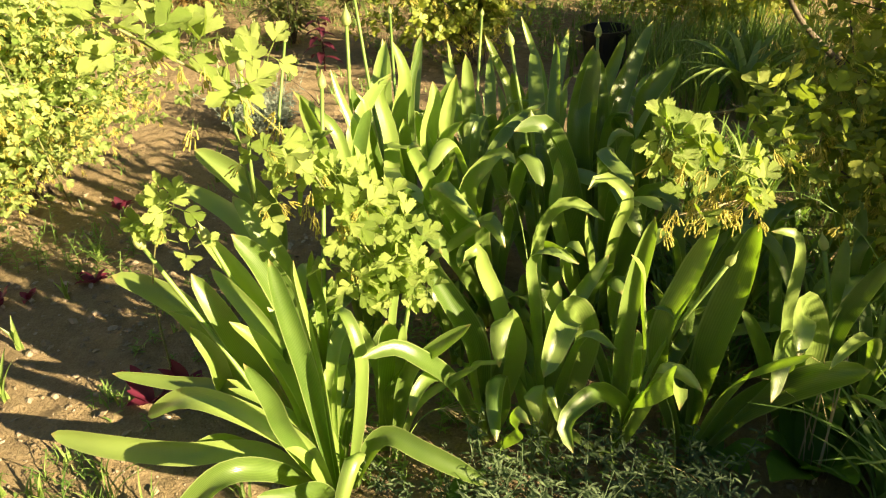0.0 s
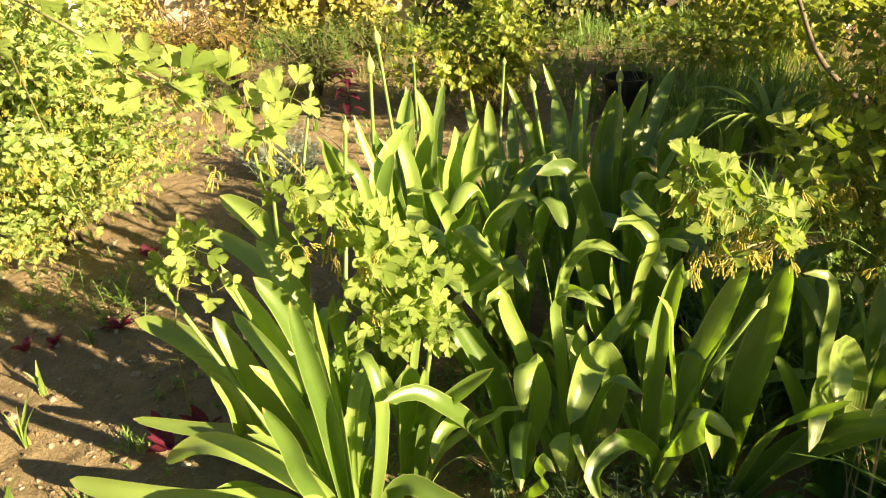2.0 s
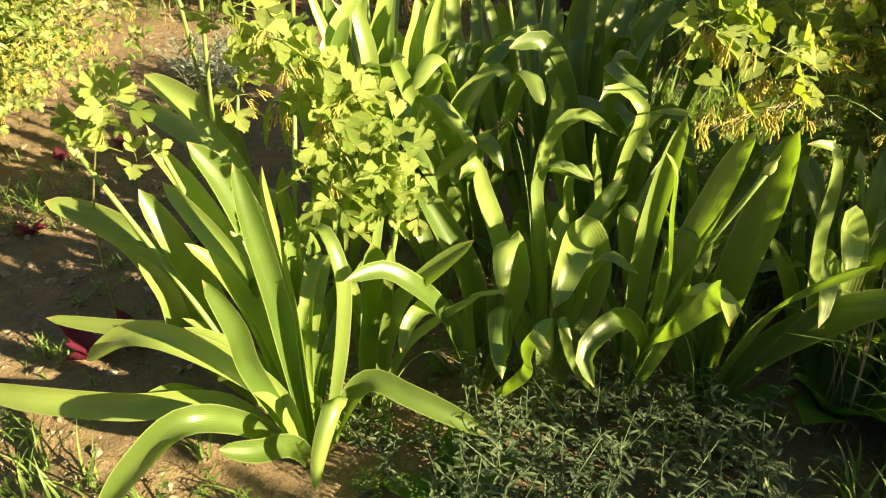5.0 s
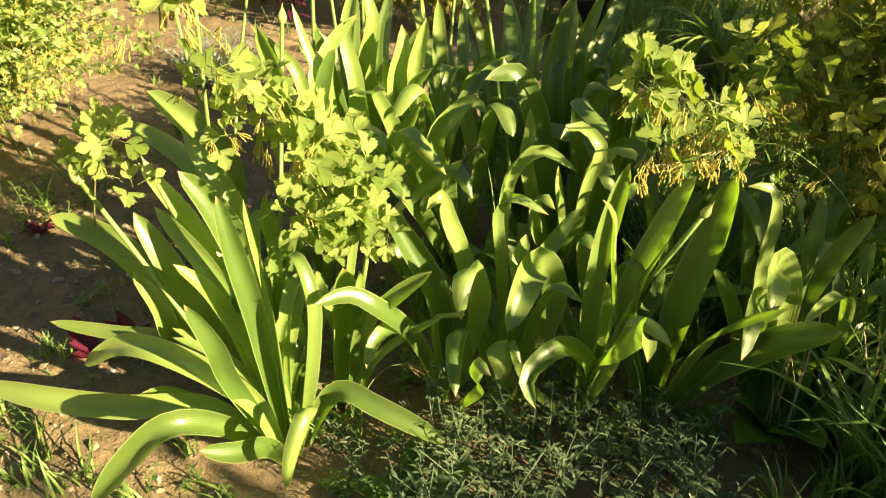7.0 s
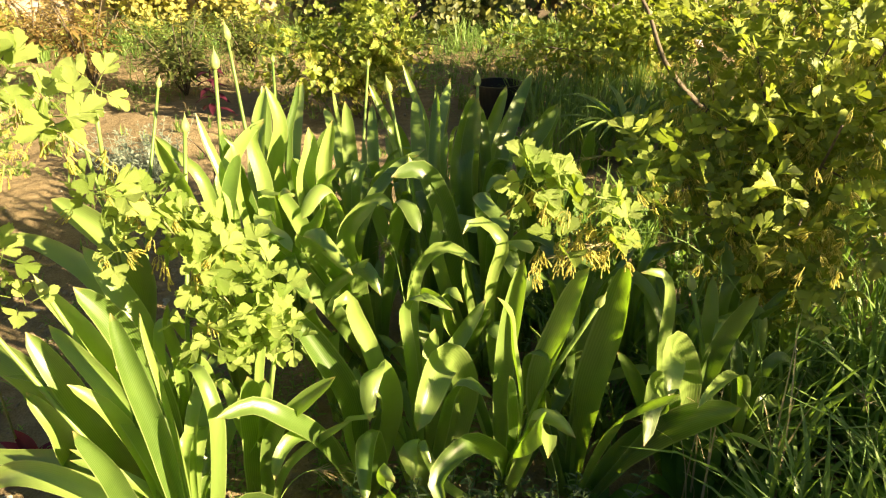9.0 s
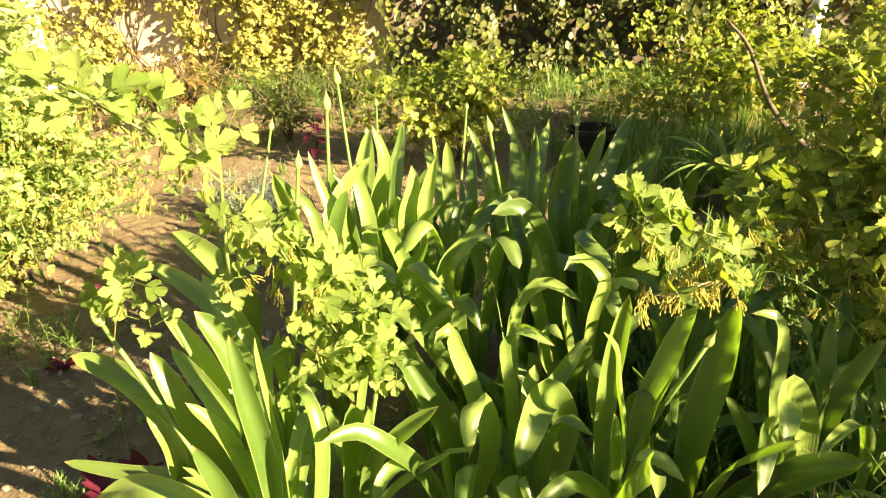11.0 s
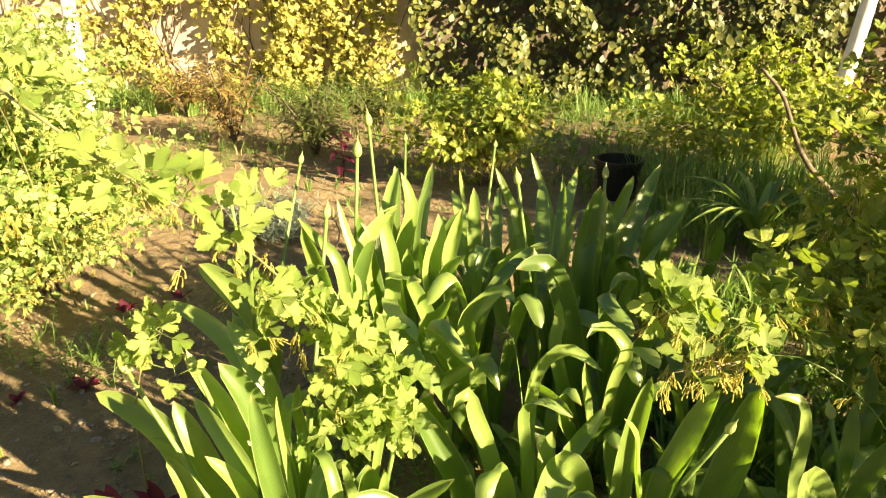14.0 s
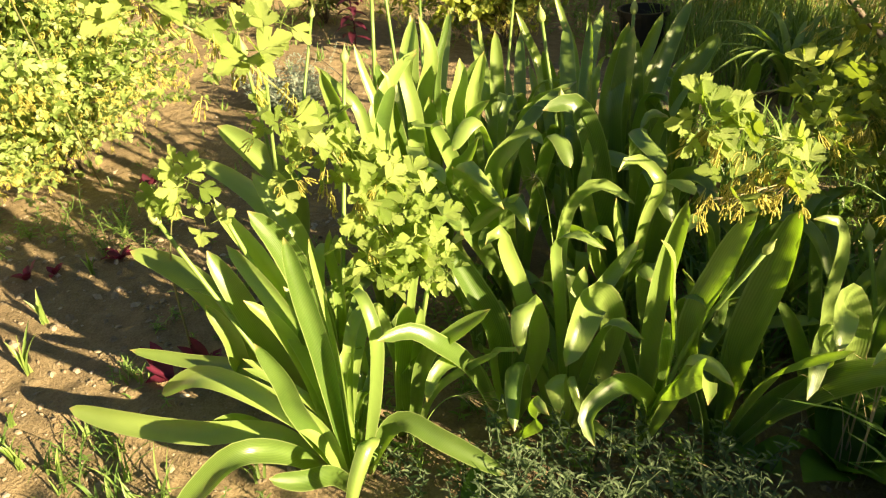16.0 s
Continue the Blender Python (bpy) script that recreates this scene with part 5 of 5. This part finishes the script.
peony(-1.75, 5.3, .62, .32, 16, M_RUSSET, 81, "russet-leaved young peony bush in sunlight")
peony(-1.05, 5.0, .50, .34, 16, M_PEONY, 82, "dark green peony bush on bare soil")
peony(-0.75, 5.7, .45, .30, 14, M_PEONY, 83, "dark green peony bush on bare soil")
peony(-2.6, 6.4, .5, .4, 14, M_RUSSET, 84, "russet-leaved young peony bush in sunlight")
peony(2.4, 5.4, .5, .4, 14, M_RUSSET, 85, "russet-leaved young peony bush in shade")

r = random.Random(4)
ob = thing("red_orach", (-0.72, 4.35, ground_height(-0.72, 4.35)), "tall dark red orach with drooping leaves", "plant", "red seedlings")
heap = Heap()
tube(heap, [Vector((0, 0, -.01)), Vector((.01, 0, .15)), Vector((0, 0, .3))], .006, .003, 6)
part("stem", heap.mesh("stem", M_ORACH), ob)
for i in range(14):
    a = i * 2.4
    d = Vector((math.cos(a), math.sin(a), .25))
    q = Vector((0, 0, .08 + .017 * i))
    heap = Heap()
    L = .12 - .003 * i
    blade(heap, [q + d * (L * s) - Vector((0, 0, L * .6 * s * s)) for s in [j / 7 for j in range(8)]], .045, d.cross(Vector((0, 0, 1))), .25, 5, oval)
    part("leaf", heap.mesh("leaf", M_ORACH), ob)

# flower pot
bm = bmesh.new()
prof = [(0.10, 0), (0.125, 0.20), (0.137, 0.20), (0.137, 0.225), (0.122, 0.225), (0.095, 0.02)]
rings = [[bm.verts.new((q * math.cos(a), q * math.sin(a), z)) for a in (2 * math.pi * i / 28 for i in range(28))] for q, z in prof]
for a, b in zip(rings, rings[1:]):
    for i in range(28):
        bm.faces.new((a[i], a[(i + 1) % 28], b[(i + 1) % 28], b[i]))
bm.faces.new(rings[-1])
bm.faces.new(list(reversed(rings[0])))
me = bpy.data.meshes.new("plant_pot")
bm.to_mesh(me)
bm.free()
me.materials.append(M_BLACK)
pot = new("plant_pot", me)
pot.matrix_world = pose(0.86, 4.25, ground_height(0.86, 4.25), 0, 0, 0)
tagged(pot, "black plastic plant pot standing behind the onions", "pot")

# a wicker basket by the sunny bush
ob = thing("wicker_basket", (-4.5, 6.5, 0), "reddish brown wicker basket in the sunlit growth", "basket")
for k in range(9):
    z = .03 + .055 * k
    rr = .24 + .012 * k
    heap = Heap()
    tube(heap, [Vector((rr * math.cos(a) * (1 + .02 * math.sin(a * 12 + k * 3.14)), rr * math.sin(a) * (1 + .02 * math.sin(a * 12 + k * 3.14)), z)) for a in (2 * math.pi * i / 48 for i in range(49))], .026, .026, 6)
    part("withy", heap.mesh("withy", M_WICKER), ob)


def seed_head(x, y, lean, h, seed):
    """A drooping stem of barley grass with its bristles."""
    r = random.Random(seed)
    z = ground_height(x, y)
    ob = thing("barley_grass", (x, y, z), "drooping barley grass with bristly seed head", "grass", "seeding grasses")
    d = Vector((math.cos(radians(lean)), math.sin(radians(lean)), 0))
    line = spline([(0, 0, -.01), tuple(d * h * .15 + Vector((0, 0, h * .7))), tuple(d * h * .45 + Vector((0, 0, h))), tuple(d * h * .75 + Vector((0, 0, h * .92)))], 14)
    heap = Heap()
    tube(heap, line, .0014, .0009, 4)
    part("stem", heap.mesh("stem", M_STALK), ob)
    heap = Heap()
    for i in range(26):
        q = line[10].lerp(line[13], i / 25)
        a = (line[13] - line[10]).normalized() + Vector((r.gauss(0, .35), r.gauss(0, .35), r.gauss(-.1, .35)))
        tube(heap, [q, q + a * .022, q + a * r.uniform(.03, .05)], .0009, .0002, 3)
    part("seed_head", heap.mesh("seed_head", M_GRASS_DRY), ob, label="pale bristly drooping seed head")


for x, y, lean, h, seed in ((0.02, 1.34, 20, .16, 1), (0.56, 1.33, 120, .22, 2), (0.30, 1.52, 100, .42, 3), (1.0, 1.18, 60, .3, 4), (0.92, 1.48, 120, .62, 5), (0.86, 1.50, 60, .60, 6), (1.0, 1.42, 170, .58, 8)):
    seed_head(x, y, lean, h, seed)

# a bare dry twig standing in the soil
heap = Heap()
tube(heap, spline([(0, 0, -.02), (.03, .02, .10), (-.03, .03, .20), (-.10, .02, .27)], 10), .004, .0015, 6)
tube(heap, [Vector((.0, .025, .15)), Vector((.06, .03, .21))], .002, .001, 5)
twig = new("dry_twig", heap.mesh("dry_twig", M_TWIG))
twig.location = (-0.52, 3.25, ground_height(-0.52, 3.25))
tagged(twig, "bare dry twig standing in the soil", "twig")
